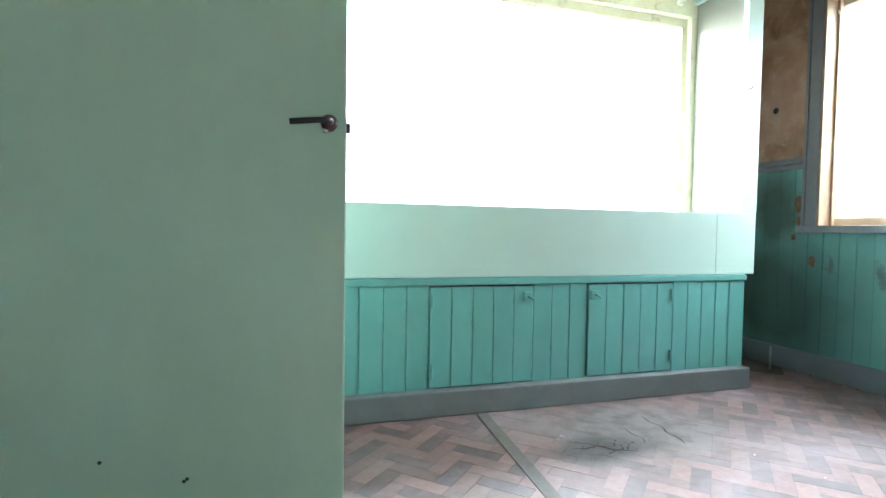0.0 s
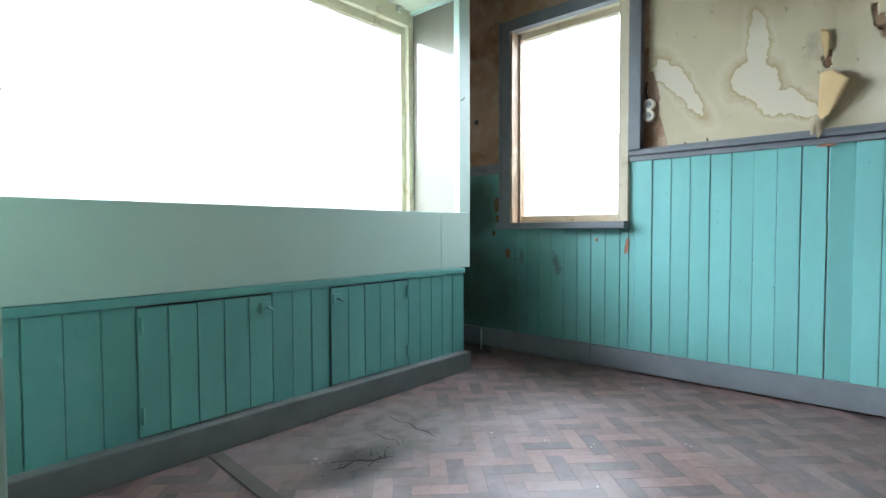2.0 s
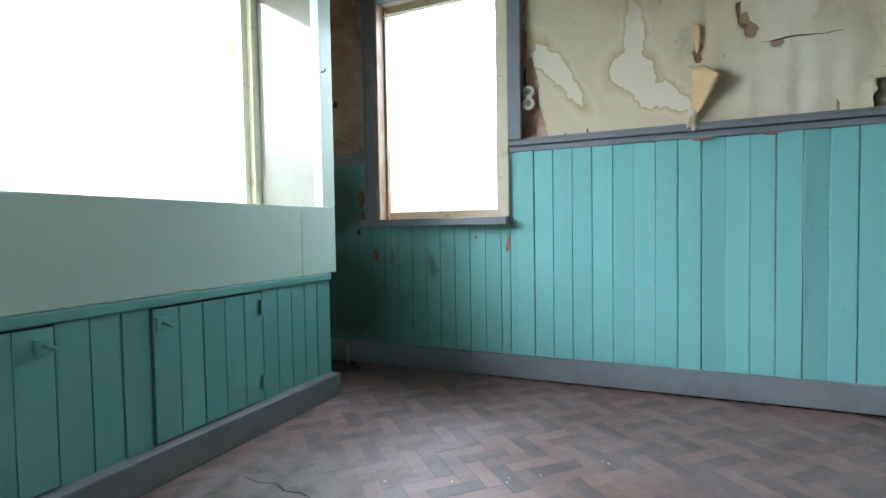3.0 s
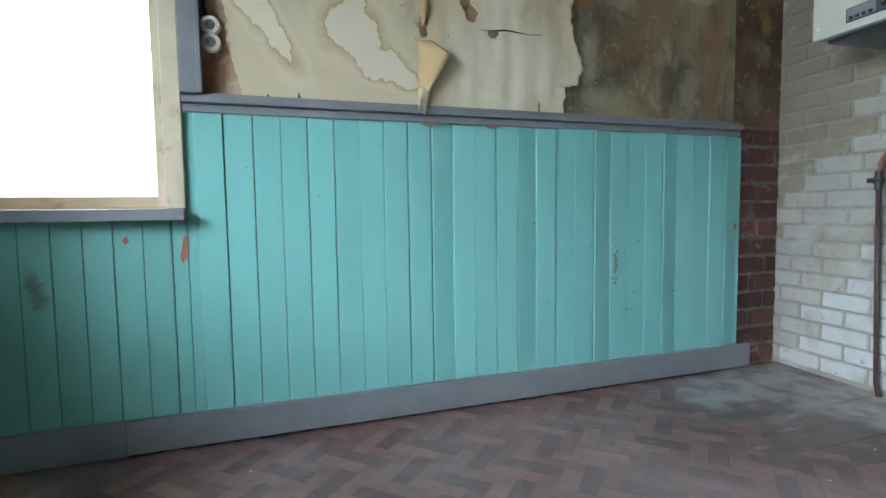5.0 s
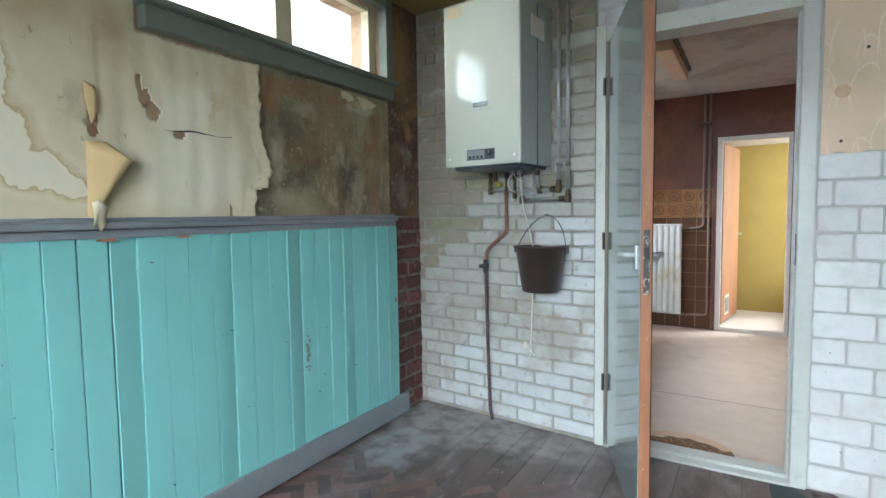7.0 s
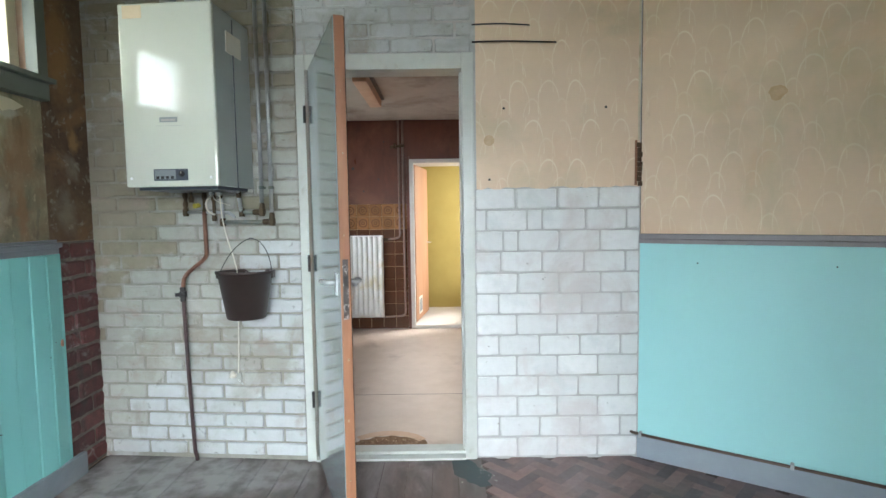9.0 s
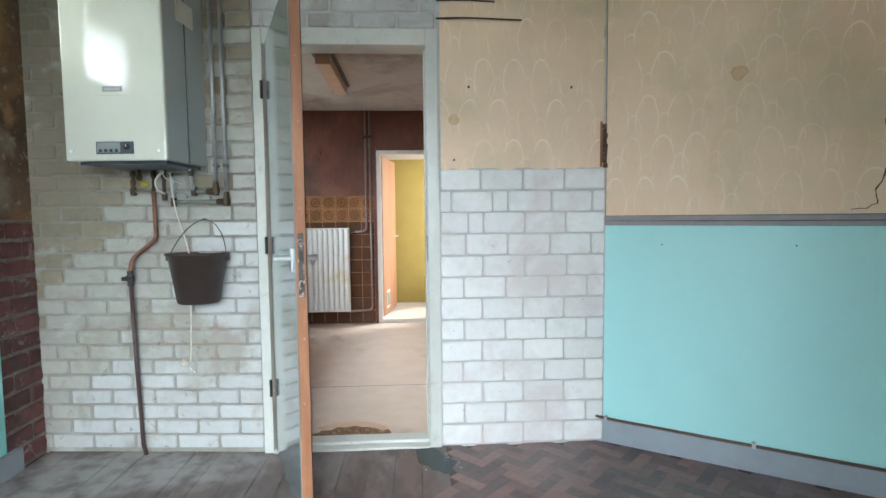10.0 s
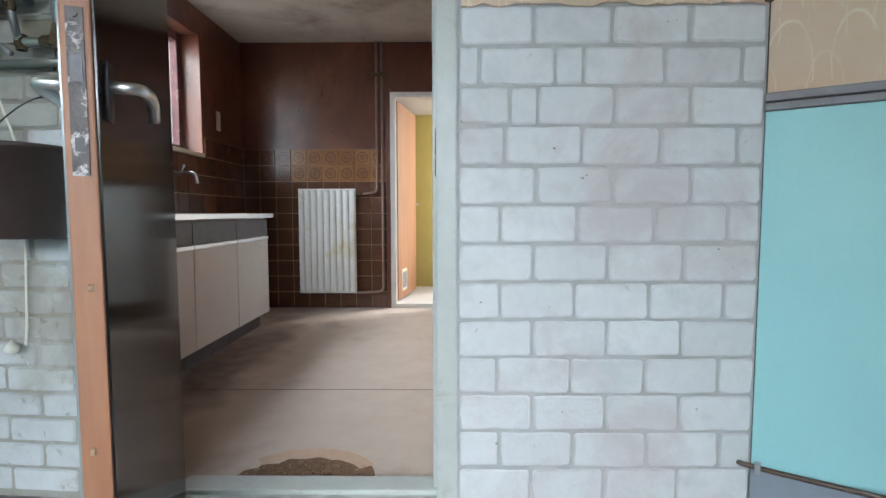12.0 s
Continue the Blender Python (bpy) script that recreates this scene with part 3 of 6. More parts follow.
def bend(points, r=0.03, n=4):
    """Rounds the corners of a polyline."""
    pts = [Vector(p) for p in points]
    out = [pts[0]]
    for a, b, c in zip(pts, pts[1:], pts[2:]):
        d = min(r, (a - b).length / 2, (c - b).length / 2)
        s, e = b + (a - b).normalized() * d, b + (c - b).normalized() * d
        for i in range(n + 1):
            f = i / n
            out.append((1 - f) ** 2 * s + 2 * f * (1 - f) * b + f * f * e)
    out.append(pts[-1])
    return out


def lathe(bm, profile, seg=32, m=None):
    """Turns a profile of (radius, height) round z."""
    rings = [[bm.verts.new((r * math.cos(2 * math.pi * j / seg), r * math.sin(2 * math.pi * j / seg), z)) for j in range(seg)] for r, z in profile]
    for u, v in zip(rings, rings[1:]):
        for j in range(seg):
            bm.faces.new((u[j], u[(j + 1) % seg], v[(j + 1) % seg], v[j]))
    if m is not None:
        bmesh.ops.transform(bm, matrix=m, verts=[v for r in rings for v in r])
    return bm

# ---- setting: floors, walls, ceilings ----
SY = -1.463          # room face of the south wall
EX = 2.85            # room face of the east wall
H = 2.58             # ceiling
C0 = Vector((-0.225, SY, 0))
DIAG = Vector((-0.84, 0.545, 0)).normalized()   # run of the canted wall
DN = Vector((DIAG.y, -DIAG.x, 0))               # out of the room
DN = DN if DN.y < 0 else -DN
DLEN = 1.68
DM = Matrix.Translation(C0) @ Matrix((( DIAG.x, DN.x, 0, 0), (DIAG.y, DN.y, 0, 0), (0, 0, 1, 0), (0, 0, 0, 1)))

structure("ground", [(-60, 60, -60, 60, -0.32, -0.22)], OUTGROUND, "pale paved yard outside the house", "ground")
structure("floor", [(-1.9, EX + 0.2, -1.66, 2.85, -0.20, -0.008)], SUBFLOOR, "dark subfloor under the parquet", "floor")
structure("ceiling", [(-1.9, EX + 0.25, -1.72, 3.0, H, H + 0.1)], CEIL, "ochre painted board ceiling", "ceiling")

# east wall with the side window and the high window
structure("wall_east", [
    (EX, EX + 0.22, -1.70, 2.85, -0.2, 0.87), (EX, EX + 0.22, 2.19, 2.85, 0.87, H), (EX, EX + 0.22, 0.20, 1.35, 0.87, H),
    (EX, EX + 0.22, 1.35, 2.19, 2.18, H), (EX, EX + 0.22, -1.70, 0.20, 0.87, 2.06), (EX, EX + 0.22, -1.70, -1.17, 2.06, H),
    (EX, EX + 0.22, -1.17, 0.20, 2.50, H)], [PLASTER], "rust-brown bare plaster wall with stains", "wall")
# south wall with the doorway to the kitchen
structure("wall_south", [(-0.6, 0.682, -1.575, SY, -0.2, H), (0.682, 1.63, -1.575, SY, 2.236, H)],
          MORTAR, "grey-white mortar wall behind painted bricks", "wall")
LEFT = Matrix.Translation((1.605, SY, 0)) @ pose(0, 0, 0, 0, 0, -4.6)   # the brick part runs slightly askew
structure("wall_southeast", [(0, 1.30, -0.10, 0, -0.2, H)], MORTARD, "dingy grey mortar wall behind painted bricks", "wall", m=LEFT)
structure("wall_southwest", [(0, DLEN + 0.3, 0, 0.12, -0.2, H)], PLAINWALL, "canted wall beside the brickwork", "wall", m=DM)
end = C0 + DIAG * DLEN
structure("wall_west", [(end.x - 0.12, end.x, end.y - 0.1, 1.52, -0.2, H), (end.x, -0.83, 1.44, 1.52, -0.2, H), (-0.95, -0.83, 1.52, 3.0, -0.2, H)],
          PLAINWALL, "unseen closing wall, dark brown to hold bounce down", "wall")
# north wall round the bay window
structure("wall_north", [
    (-0.83, EX, 2.66, 2.85, -0.2, 0.90), (2.36, EX, 2.66, 2.85, 0.90, H), (-0.83, -0.30, 2.66, 2.85, 0.90, H), (-0.30, 2.36, 2.66, 2.85, 2.24, H)],
          PLASTER, "bare plaster wall round the bay window", "wall")
structure("bay_header", [(-0.83, 2.36, 2.09, 2.13, 2.25, H)], PLASTER, "bare plaster header above the bay", "wall")
structure("bay_soffit", [(-0.83, 2.36, 2.13, 2.66, 2.25, 2.29)], SOFFIT, "pale cream painted soffit of the bay", "ceiling")

structure("plaster_strip", [(2.8465, EX, -1.2385, -0.10, 1.27, 1.961)], MOULD, "mouldy bare plaster below the high window", "wall")

structure("plaster_corner", [(2.8455, EX, -1.58, -1.24, 1.264, H - 0.002)], CRUST, "crusted rust-brown plaster in the corner", "wall")

structure("corner_mortar", [(2.8440, EX, -1.58, -1.268, 0.0, 1.262)], MORTARC, "dirty mortar behind the bared red bricks", "wall")

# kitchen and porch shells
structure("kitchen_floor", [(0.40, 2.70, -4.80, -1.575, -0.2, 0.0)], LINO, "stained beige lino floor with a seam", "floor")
structure("kitchen_ceiling", [(0.33, 2.77, -4.92, -1.575, 2.49, 2.6)], KCEIL, "smoke-stained off-white kitchen ceiling", "ceiling")
structure("kitchen_wall_east", [(2.65, 2.87, -4.80, -1.58, 0.0, 1.36), (2.65, 2.87, -4.80, -3.98, 1.36, 2.49), (2.65, 2.87, -2.60, -1.58, 1.36, 2.49), (2.65, 2.87, -3.98, -2.60, 2.28, 2.49)],
          KWOOD, "dark red-brown varnished wall", "wall")
structure("kitchen_wall_west", [(0.33, 0.45, -4.80, -1.575, 0.0, 2.49)], KWOOD, "dark red-brown varnished wall", "wall")
structure("kitchen_wall_south", [(1.255, 2.65, -4.92, -4.80, 0.0, 2.49), (0.45, 1.255, -4.92, -4.80, 2.03, 2.49), (0.45, 0.60, -4.92, -4.80, 0.0, 2.03)], KWOOD, "red-brown varnished wall with knots", "wall")
structure("porch_floor", [(0.30, 1.40, -6.2, -4.80, -0.2, 0.02)], LAMINATE, "pale porch floor", "floor")
structure("porch_wall", [(0.30, 1.40, -6.2, -6.08, 0.02, 2.3)], OCHRE, "mustard yellow porch wall", "wall")
structure("porch_side", [(1.25, 1.33, -6.08, -4.92, 0.02, 2.3)], ORANGEWOOD, "orange-brown wood porch side", "wall")
structure("porch_ceiling", [(0.30, 1.40, -6.2, -4.92, 2.06, 2.20)], LAMINATE, "white porch ceiling", "ceiling")
# Unseen west side, its opening added to brighten the porch.
structure("porch_wall_west", [(0.30, 0.40, -6.08, -5.95, 0.02, 2.25), (0.30, 0.40, -5.05, -4.92, 0.02, 2.25), (0.30, 0.40, -5.95, -5.05, 2.2, 2.25), (0.30, 0.40, -5.95, -5.05, 0.02, 0.4)], OCHRE, "unseen porch wall, opening added to let light in", "wall")

# ---- bay window and its cupboard ----
def board_mesh(name, w, t, z0, z1, material, groove=0.004):
    """A tongue-and-groove board standing on z, its face towards -y, with eased edges."""
    bm = bmesh.new()
    prof = [(-w / 2, 0), (-w / 2, -t + groove), (-w / 2 + groove, -t), (w / 2 - groove, -t), (w / 2, -t + groove), (w / 2, 0)]
    lo = [bm.verts.new((x, y, z0)) for x, y in prof]
    hi = [bm.verts.new((x, y, z1)) for x, y in prof]
    for i in range(5):
        bm.faces.new((lo[i], lo[i + 1], hi[i + 1], hi[i]))
    bm.faces.new(lo[::-1])
    bm.faces.new(hi)
    return mesh_of(name, bm, material)


def boards(parent, x0, x1, y, z0, z1, n, material, jitter=0.001, gap=0.0012):
    w = (x1 - x0) / n
    me = board_mesh("board", w - gap, 0.016, z0, z1, material, 0.0028)
    for i in range(n):
        ob = new("board", me)
        ob.parent = parent
        ob.matrix_local = pose(x0 + w * (i + 0.5), y + random.uniform(-jitter, jitter), 0, 0, 0, random.uniform(-0.6, 0.6))


cup = thing("bay_cupboard", "teal tongue-and-groove cupboard built under the bay window", "cupboard")
bpart("carcass", -0.825, 2.230, 2.106, 2.655, 0.0, 0.60, TEAL_CUPBOARD, cup)
boards(cup, -0.825, 0.503, 2.102, 0.10, 0.565, 13, TEAL_CUPBOARD)
boards(cup, 1.0055, 1.290, 2.102, 0.10, 0.565, 3, TEAL_CUPBOARD)
boards(cup, 1.790, 2.236, 2.102, 0.10, 0.565, 5, TEAL_CUPBOARD)
bpart("end_board", 2.232, 2.248, 2.086, 2.655, 0.10, 0.565, TEAL_CUPBOARD, cup, bevel=0.002)
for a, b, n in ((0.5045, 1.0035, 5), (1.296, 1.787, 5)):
    d = part("door", box(bmesh.new(), a, b, 2.097, 2.103, 0.118, 0.556), TEAL_CUPBOARD, cup, "teal boarded cupboard door, closed")
    boards(d, a, b, 2.098, 0.116, 0.558, n, TEAL_CUPBOARD, 0.001)
    hx = a + 0.012 if a < 1 else b - 0.012
    for z in (0.19, 0.50):
        part("hinge", tube(bmesh.new(), [(hx, 2.078, z - 0.03), (hx, 2.078, z + 0.03)], 0.006, 8), TEAL_CUPBOARD, d)
    lx = b - 0.03 if a < 1 else a + 0.03
    bm = bmesh.new()
    box(bm, lx - 0.022, lx + 0.022, 2.072, 2.083, 0.488, 0.532)
    part("latch", bm, TEAL_CUPBOARD, d, "painted-over turn latch", 0.003)
    part("latch_knob", tube(bmesh.new(), bend([(lx, 2.076, 0.51), (lx, 2.056, 0.512), (lx + 0.018, 2.052, 0.50)], 0.008), 0.006, 8), TEAL_CUPBOARD, d)
# Near-black sheets behind the doors paint the shade in their gaps.
for a, b in ((0.498, 1.010), (1.288, 1.792)):
    bpart("gap", a, b, 2.1025, 2.1056, 0.112, 0.568, DARKPANEL, cup, "near-black backing for the shade in a door gap")
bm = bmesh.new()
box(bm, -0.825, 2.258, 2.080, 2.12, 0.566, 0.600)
part("moulding", bm, TEAL_CUPBOARD, cup, "", 0.006)
bm = bmesh.new()
box(bm, -0.825, 2.245, 2.032, 2.106, 0.0, 0.109)
part("plinth", bm, PLINTHGREY, cup, "grey painted plinth board", 0.006)
bpart("plinth_end", 2.245, 2.251, 2.036, 2.655, 0.0, 0.108, PLINTHGREY, cup)

panel = thing("window_seat_front", "pale green board front below the bay window", "panel")
bpart("long_board", -0.825, 2.052, 2.088, 2.104, 0.602, 0.922, PALE, panel, bevel=0.003)
bpart("short_board", 2.0545, 2.312, 2.089, 2.104, 0.602, 0.924, PALE, panel, bevel=0.003)
bpart("end_board", 2.297, 2.312, 2.1045, 2.655, 0.602, 0.922, PALE, panel, bevel=0.002)
bpart("seat_top", -0.825, 2.296, 2.1045, 2.655, 0.880, 0.900, PALE, panel)
post = thing("bay_post", "pale green painted post at the bay's edge", "post")
bpart("face_board", 2.222, 2.318, 2.092, 2.112, 0.926, 2.25, PALE, post, bevel=0.003)
bpart("inner_board", 2.300, 2.318, 2.1125, 2.20, 0.926, 2.25, PALE, post)
part("hook", tube(bmesh.new(), bend([(2.232, 2.094, 1.578), (2.232, 2.070, 1.576), (2.232, 2.064, 1.59)], 0.008), 0.003, 8), BLACKIRON, post, "small black hook")
rev = thing("bay_reveal", "glossy grey-brown varnished reveal board of the bay", "panel")
bpart("board", 2.338, 2.358, 2.14, 2.585, 0.902, 2.25, REVEAL, rev, bevel=0.002)
bpart("edge_bead", 2.328, 2.338, 2.115, 2.150, 0.926, 2.25, PALE, rev)
bpart("top_bead", 2.316, 2.338, 2.15, 2.585, 2.225, 2.249, PALE, rev)

bay = tagged(new("window_1"), "wide cream-painted bay window with a bright view", "window", "", "structure")
for nm, b in (("frame_head", (-0.30, 2.36, 2.585, 2.66, 2.150, 2.250)), ("frame_jamb", (2.298, 2.36, 2.59, 2.66, 0.90, 2.150)),
              ("frame_jamb", (-0.30, -0.20, 2.59, 2.66, 0.90, 2.150)), ("frame_sill", (-0.30, 2.36, 2.59, 2.66, 0.88, 0.93))):
    bpart(nm, *b, CREAM, bay, bevel=0.006)
for nm, b in (("sash_head", (-0.20, 2.298, 2.62, 2.655, 2.095, 2.150)), ("sash_stile", (2.258, 2.298, 2.62, 2.655, 0.93, 2.095))):
    bpart(nm, *b, CREAM, bay, bevel=0.004)
g = bpart("pane", -0.20, 2.258, 2.635, 2.640, 0.93, 2.095, GLASS, bay)
g.visible_shadow = False
# ragged putty and old paint left along the top of the pane
bm = bmesh.new()
x = -0.15
while x < 2.24:
    w = random.uniform(0.010, 0.035)
    h = 0.007 + 0.006 * noise.noise(Vector((x * 7, 0, 3))) + random.uniform(-0.0015, 0.0015)
    box(bm, x, x + w, 2.628, 2.634, 2.095 - h, 2.097)
    x += w
part("putty", bm, CREAM, bay, "flaking pale putty")
for x in (1.20, 2.20):
    br = thing("curtain_bracket", "small white curtain rail bracket on the bay head", "bracket", pose(x, 2.57, 2.222), "brackets on the bay head")
    bm = bmesh.new()
    box(bm, -0.016, 0.016, -0.006, 0.014, -0.016, 0.028)
    part("plate", bm, WHITEPLASTIC, br, "", 0.003)
    part("arm", tube(bmesh.new(), bend([(0, 0, 0.004), (0, -0.035, 0.004), (0.0, -0.04, -0.012)], 0.008), 0.005, 8), WHITEPLASTIC, br)

# ---- side window in the east wall ----
w2 = tagged(new("window_2"), "side window with grey casing and cream sash", "window", "", "structure")
XC = 2.795
for nm, b, m in (("casing", (XC, EX, 2.130, 2.212, 0.865, 2.215), GREY), ("casing", (XC, EX, 1.256, 1.326, 1.270, 2.215), GREY),
                 ("casing_head", (XC - 0.004, EX, 1.326, 2.130, 2.140, 2.215), GREY), ("window_sill", (XC - 0.05, EX + 0.09, 1.325, 2.215, 0.828, 0.868), GREY),
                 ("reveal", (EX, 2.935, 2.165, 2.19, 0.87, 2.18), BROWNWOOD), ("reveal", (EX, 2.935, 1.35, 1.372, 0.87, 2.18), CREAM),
                 ("reveal_head", (EX, 2.935, 1.372, 2.165, 2.155, 2.18), CREAM),
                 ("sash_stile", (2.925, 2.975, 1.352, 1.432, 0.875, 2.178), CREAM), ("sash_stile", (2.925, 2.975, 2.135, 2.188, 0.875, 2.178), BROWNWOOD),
                 ("sash_rail", (2.928, 2.972, 1.432, 2.135, 0.872, 0.915), CREAM), ("sash_rail", (2.928, 2.972, 1.432, 2.135, 2.115, 2.178), CREAM),
                 ("inner_stile", (2.80, 2.86, 1.3262, 1.385, 0.87, 2.138), CREAM),
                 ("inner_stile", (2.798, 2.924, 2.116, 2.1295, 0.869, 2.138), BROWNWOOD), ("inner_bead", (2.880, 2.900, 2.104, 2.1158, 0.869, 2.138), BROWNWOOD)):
    bpart(nm, *b, m, w2, bevel=0.004)
g = bpart("pane", 2.948, 2.953, 1.432, 2.135, 0.915, 2.115, GLASS, w2)
g.visible_shadow = False
part("catch", tube(bmesh.new(), bend([(2.925, 2.14, 2.09), (2.89, 2.13, 2.10), (2.88, 2.10, 2.06)], 0.02), 0.008, 8), WHITEPLASTIC, w2)
for nm, b in (("casing_bead", (2.785, 2.797, 2.196, 2.214, 0.868, 2.217)), ("casing_bead", (2.785, 2.797, 1.254, 1.270, 1.272, 2.217))):
    bpart(nm, *b, GREY, w2, bevel=0.003)

# ---- high window in the east wall ----
w3 = tagged(new("window_3"), "high two-light window with grey-green casing", "window", "", "structure")
for nm, b, m in (("casing_foot", (2.790, EX, -1.230, 0.255, 1.962, 2.045), GREYGREEN), ("window_sill", (2.755, 2.90, -1.236, 0.27, 2.045, 2.068), GREYGREEN),
                 ("casing", (2.790, EX, -1.228, -1.165, 2.068, 2.58), GREYGREEN), ("casing", (2.790, EX, 0.195, 0.255, 2.068, 2.58), GREYGREEN),
                 ("casing_head", (2.792, EX, -1.165, 0.195, 2.49, 2.58), GREYGREEN),
                 ("mullion", (2.86, 2.96, -0.50, -0.40, 2.068, 2.50), CREAM), ("sash_rail", (2.885, 2.935, -0.40, 0.14, 2.068, 2.105), CREAM),
                 ("sash_rail", (2.885, 2.935, -1.11, -0.50, 2.068, 2.105), CREAM), ("sash_rail", (2.885, 2.935, -1.11, 0.14, 2.47, 2.5), CREAM),
                 ("sash_stile", (2.88, 2.94, 0.14, 0.197, 2.068, 2.5), CREAM), ("sash_stile", (2.88, 2.94, -1.168, -1.11, 2.068, 2.5), CREAM)):
    bpart(nm, *b, m, w3, bevel=0.004)
g = bpart("pane", 2.905, 2.910, -0.40, 0.14, 2.105, 2.47, FROST, w3, "frosted pane")
g.visible_shadow = False
g = bpart("pane", 2.905, 2.910, -1.11, -0.50, 2.105, 2.47, GLASS, w3)
g.visible_shadow = False

# ---- east wall: wainscot, rail, plinth, torn wallpaper ----
rail = tagged(new("dado_rail"), "grey painted moulded dado rail", "trim", "", "structure")
for a, b in ((-1.245, 1.324), (2.214, 2.655)):
    bpart("lower_fillet", 2.806, 2.825, a, b, 1.206, 1.236, GREY, rail, bevel=0.003)
    bpart("cap", 2.785, 2.842, a, b, 1.2365, 1.262, GREY, rail, bevel=0.007)
    bpart("upper_fillet", 2.812, 2.845, a, b, 1.2625, 1.276, GREY, rail, bevel=0.003)
base = tagged(new("baseboard_east"), "grey painted baseboard, gapped at the floor", "trim", "", "structure")
bpart("board", 2.792, 2.818, -1.335, 1.545, 0.010, 0.130, GREY, base, bevel=0.004)
bpart("board", 2.797, 2.82, 1.548, 2.655, 0.004, 0.130, GREY, base, bevel=0.004)

# canted wall: sheet, rail, plinth, pipe, wallpaper
def on_diag(ob):
    ob.matrix_world = DM
    return ob


sheet = on_diag(tagged(new("wall_sheet"), "smooth turquoise painted sheet below the canted wall's rail", "panel", "", "structure"))
bpart("sheet", 0.002, DLEN, -0.012, -0.001, 0.135, 1.203, TEAL_FLAT, sheet, bevel=0.002)
r2 = on_diag(tagged(new("dado_rail_canted"), "grey-mauve painted double dado rail", "trim", "", "structure"))
GREYM = mat("grey_mauve_rail_paint", (0.27, 0.25, 0.26), 0.5, (0.21, 0.195, 0.20), 9, 0.6, bump=0.12)
bpart("lower_bead", 0, DLEN, -0.026, -0.001, 1.204, 1.226, GREYM, r2, bevel=0.004)
bpart("cap", 0, DLEN, -0.032, -0.001, 1.229, 1.254, GREYM, r2, bevel=0.005)
b2 = on_diag(tagged(new("baseboard_canted"), "blue-grey baseboard under the turquoise sheet", "trim", "", "structure"))
bpart("board", 0.0, DLEN, -0.022, -0.001, 0.0, 0.128, mat("blue_grey_baseboard_paint", (0.30, 0.34, 0.38), 0.45, (0.25, 0.28, 0.32), 8, 0.5, bump=0.1), b2, bevel=0.004)
pp = on_diag(thing("heating_pipe", "thin brown heating pipe clipped above the baseboard", "pipe"))
part("pipe", tube(bmesh.new(), bend([(-0.05, -0.004, 0.142), (-0.03, -0.03, 0.142), (0.06, -0.036, 0.140), (0.8, -0.036, 0.137), (DLEN, -0.036, 0.134)], 0.02), 0.008, 10), BROWNPIPE, pp, "", smooth=True)
for x in (0.02, 0.72, 1.35):
    bm = bmesh.new()
    box(bm, x - 0.008, x + 0.008, -0.048, -0.012, 0.126, 0.152)
    part("pipe_clip", bm, PIPE, pp, "steel pipe clip", 0.003)
for x, z in ((0.29, 1.105), (0.865, 1.11)):
    nl = on_diag(thing("nail", "rusty nail head in the turquoise sheet", "nail", None, "nails in the sheet"))
    part("head", tube(bmesh.new(), [(x, -0.012, z), (x, -0.0155, z)], 0.0035, 10), BLACKIRON, nl)

paper2 = on_diag(tagged(new("wallpaper_canted"), "faded beige wallpaper with pale arches", "wallpaper", "", "structure"))
bpart("paper", 0.004, DLEN, -0.004, -0.001, 1.256, H - 0.001, SCALLOP, paper2)
for x, z, r in ((0.62, 1.93, 0.045), (1.30, 1.52, 0.03)):
    bm = bmesh.new()
    rag = [r * (0.85 + 0.35 * noise.noise(Vector((math.cos(a) * 1.6, math.sin(a) * 1.6, x * 9)))) for a in [6.283 * i / 22 for i in range(22)]]
    bm.faces.new([bm.verts.new((x + q * 1.1 * math.cos(6.283 * i / 22), -0.0045, z + q * 0.85 * math.sin(6.283 * i / 22))) for i, q in enumerate(rag)])
    part("damp_spot", bm, DAMP, paper2, "tan damp spot")
bm = bmesh.new()
px, pz = 1.06, 1.275
for i in range(4):
    nx, nz = px + random.uniform(0.012, 0.035), pz + random.uniform(-0.002, 0.016)
    tube(bm, [(px, -0.0045, pz), (nx, -0.0045, nz)], 0.0018, 5)
    px, pz = nx, nz
for i in range(22):
    nx, nz = px + random.uniform(-0.012, 0.012), pz + random.uniform(0.012, 0.026)
    tube(bm, [(px, -0.0045, pz), (nx, -0.0045, nz)], random.uniform(0.0014, 0.0042), 6)
    px, pz = nx, nz
part("crack", bm, CRUST, paper2, "brown crack above the rail")
paper3 = tagged(new("wallpaper_south"), "faded beige wallpaper with pale arches above the blocks", "wallpaper", "", "structure")
bm = bmesh.new()
n = 28
top = [bm.verts.new((-0.215 + 0.885 * i / n, SY + 0.010, H - 0.001)) for i in range(n + 1)]
bot = [bm.verts.new((-0.215 + 0.885 * i / n, SY + 0.010, 1.512 + random.uniform(-0.006, 0.008))) for i in range(n + 1)]
for i in range(n):
    bm.faces.new((bot[i], bot[i + 1], top[i + 1], top[i]))
r = bmesh.ops.extrude_face_region(bm, geom=bm.faces[:])
bmesh.ops.translate(bm, verts=[v for v in r["geom"] if isinstance(v, bmesh.types.BMVert)], vec=(0, -0.009, 0))
part("paper", bm, SCALLOP, paper3)

def left_limit(z):
    """Where the paper ends beside the window casing: torn away round the socket."""
    return 1.232 if z > 1.70 else 1.205 - 0.035 * min(1.0, (1.70 - z) / 0.15) - 0.05 * max(0.0, (1.46 - z) / 0.19) + 0.006 * noise.noise(Vector((0, z * 30, 8)))


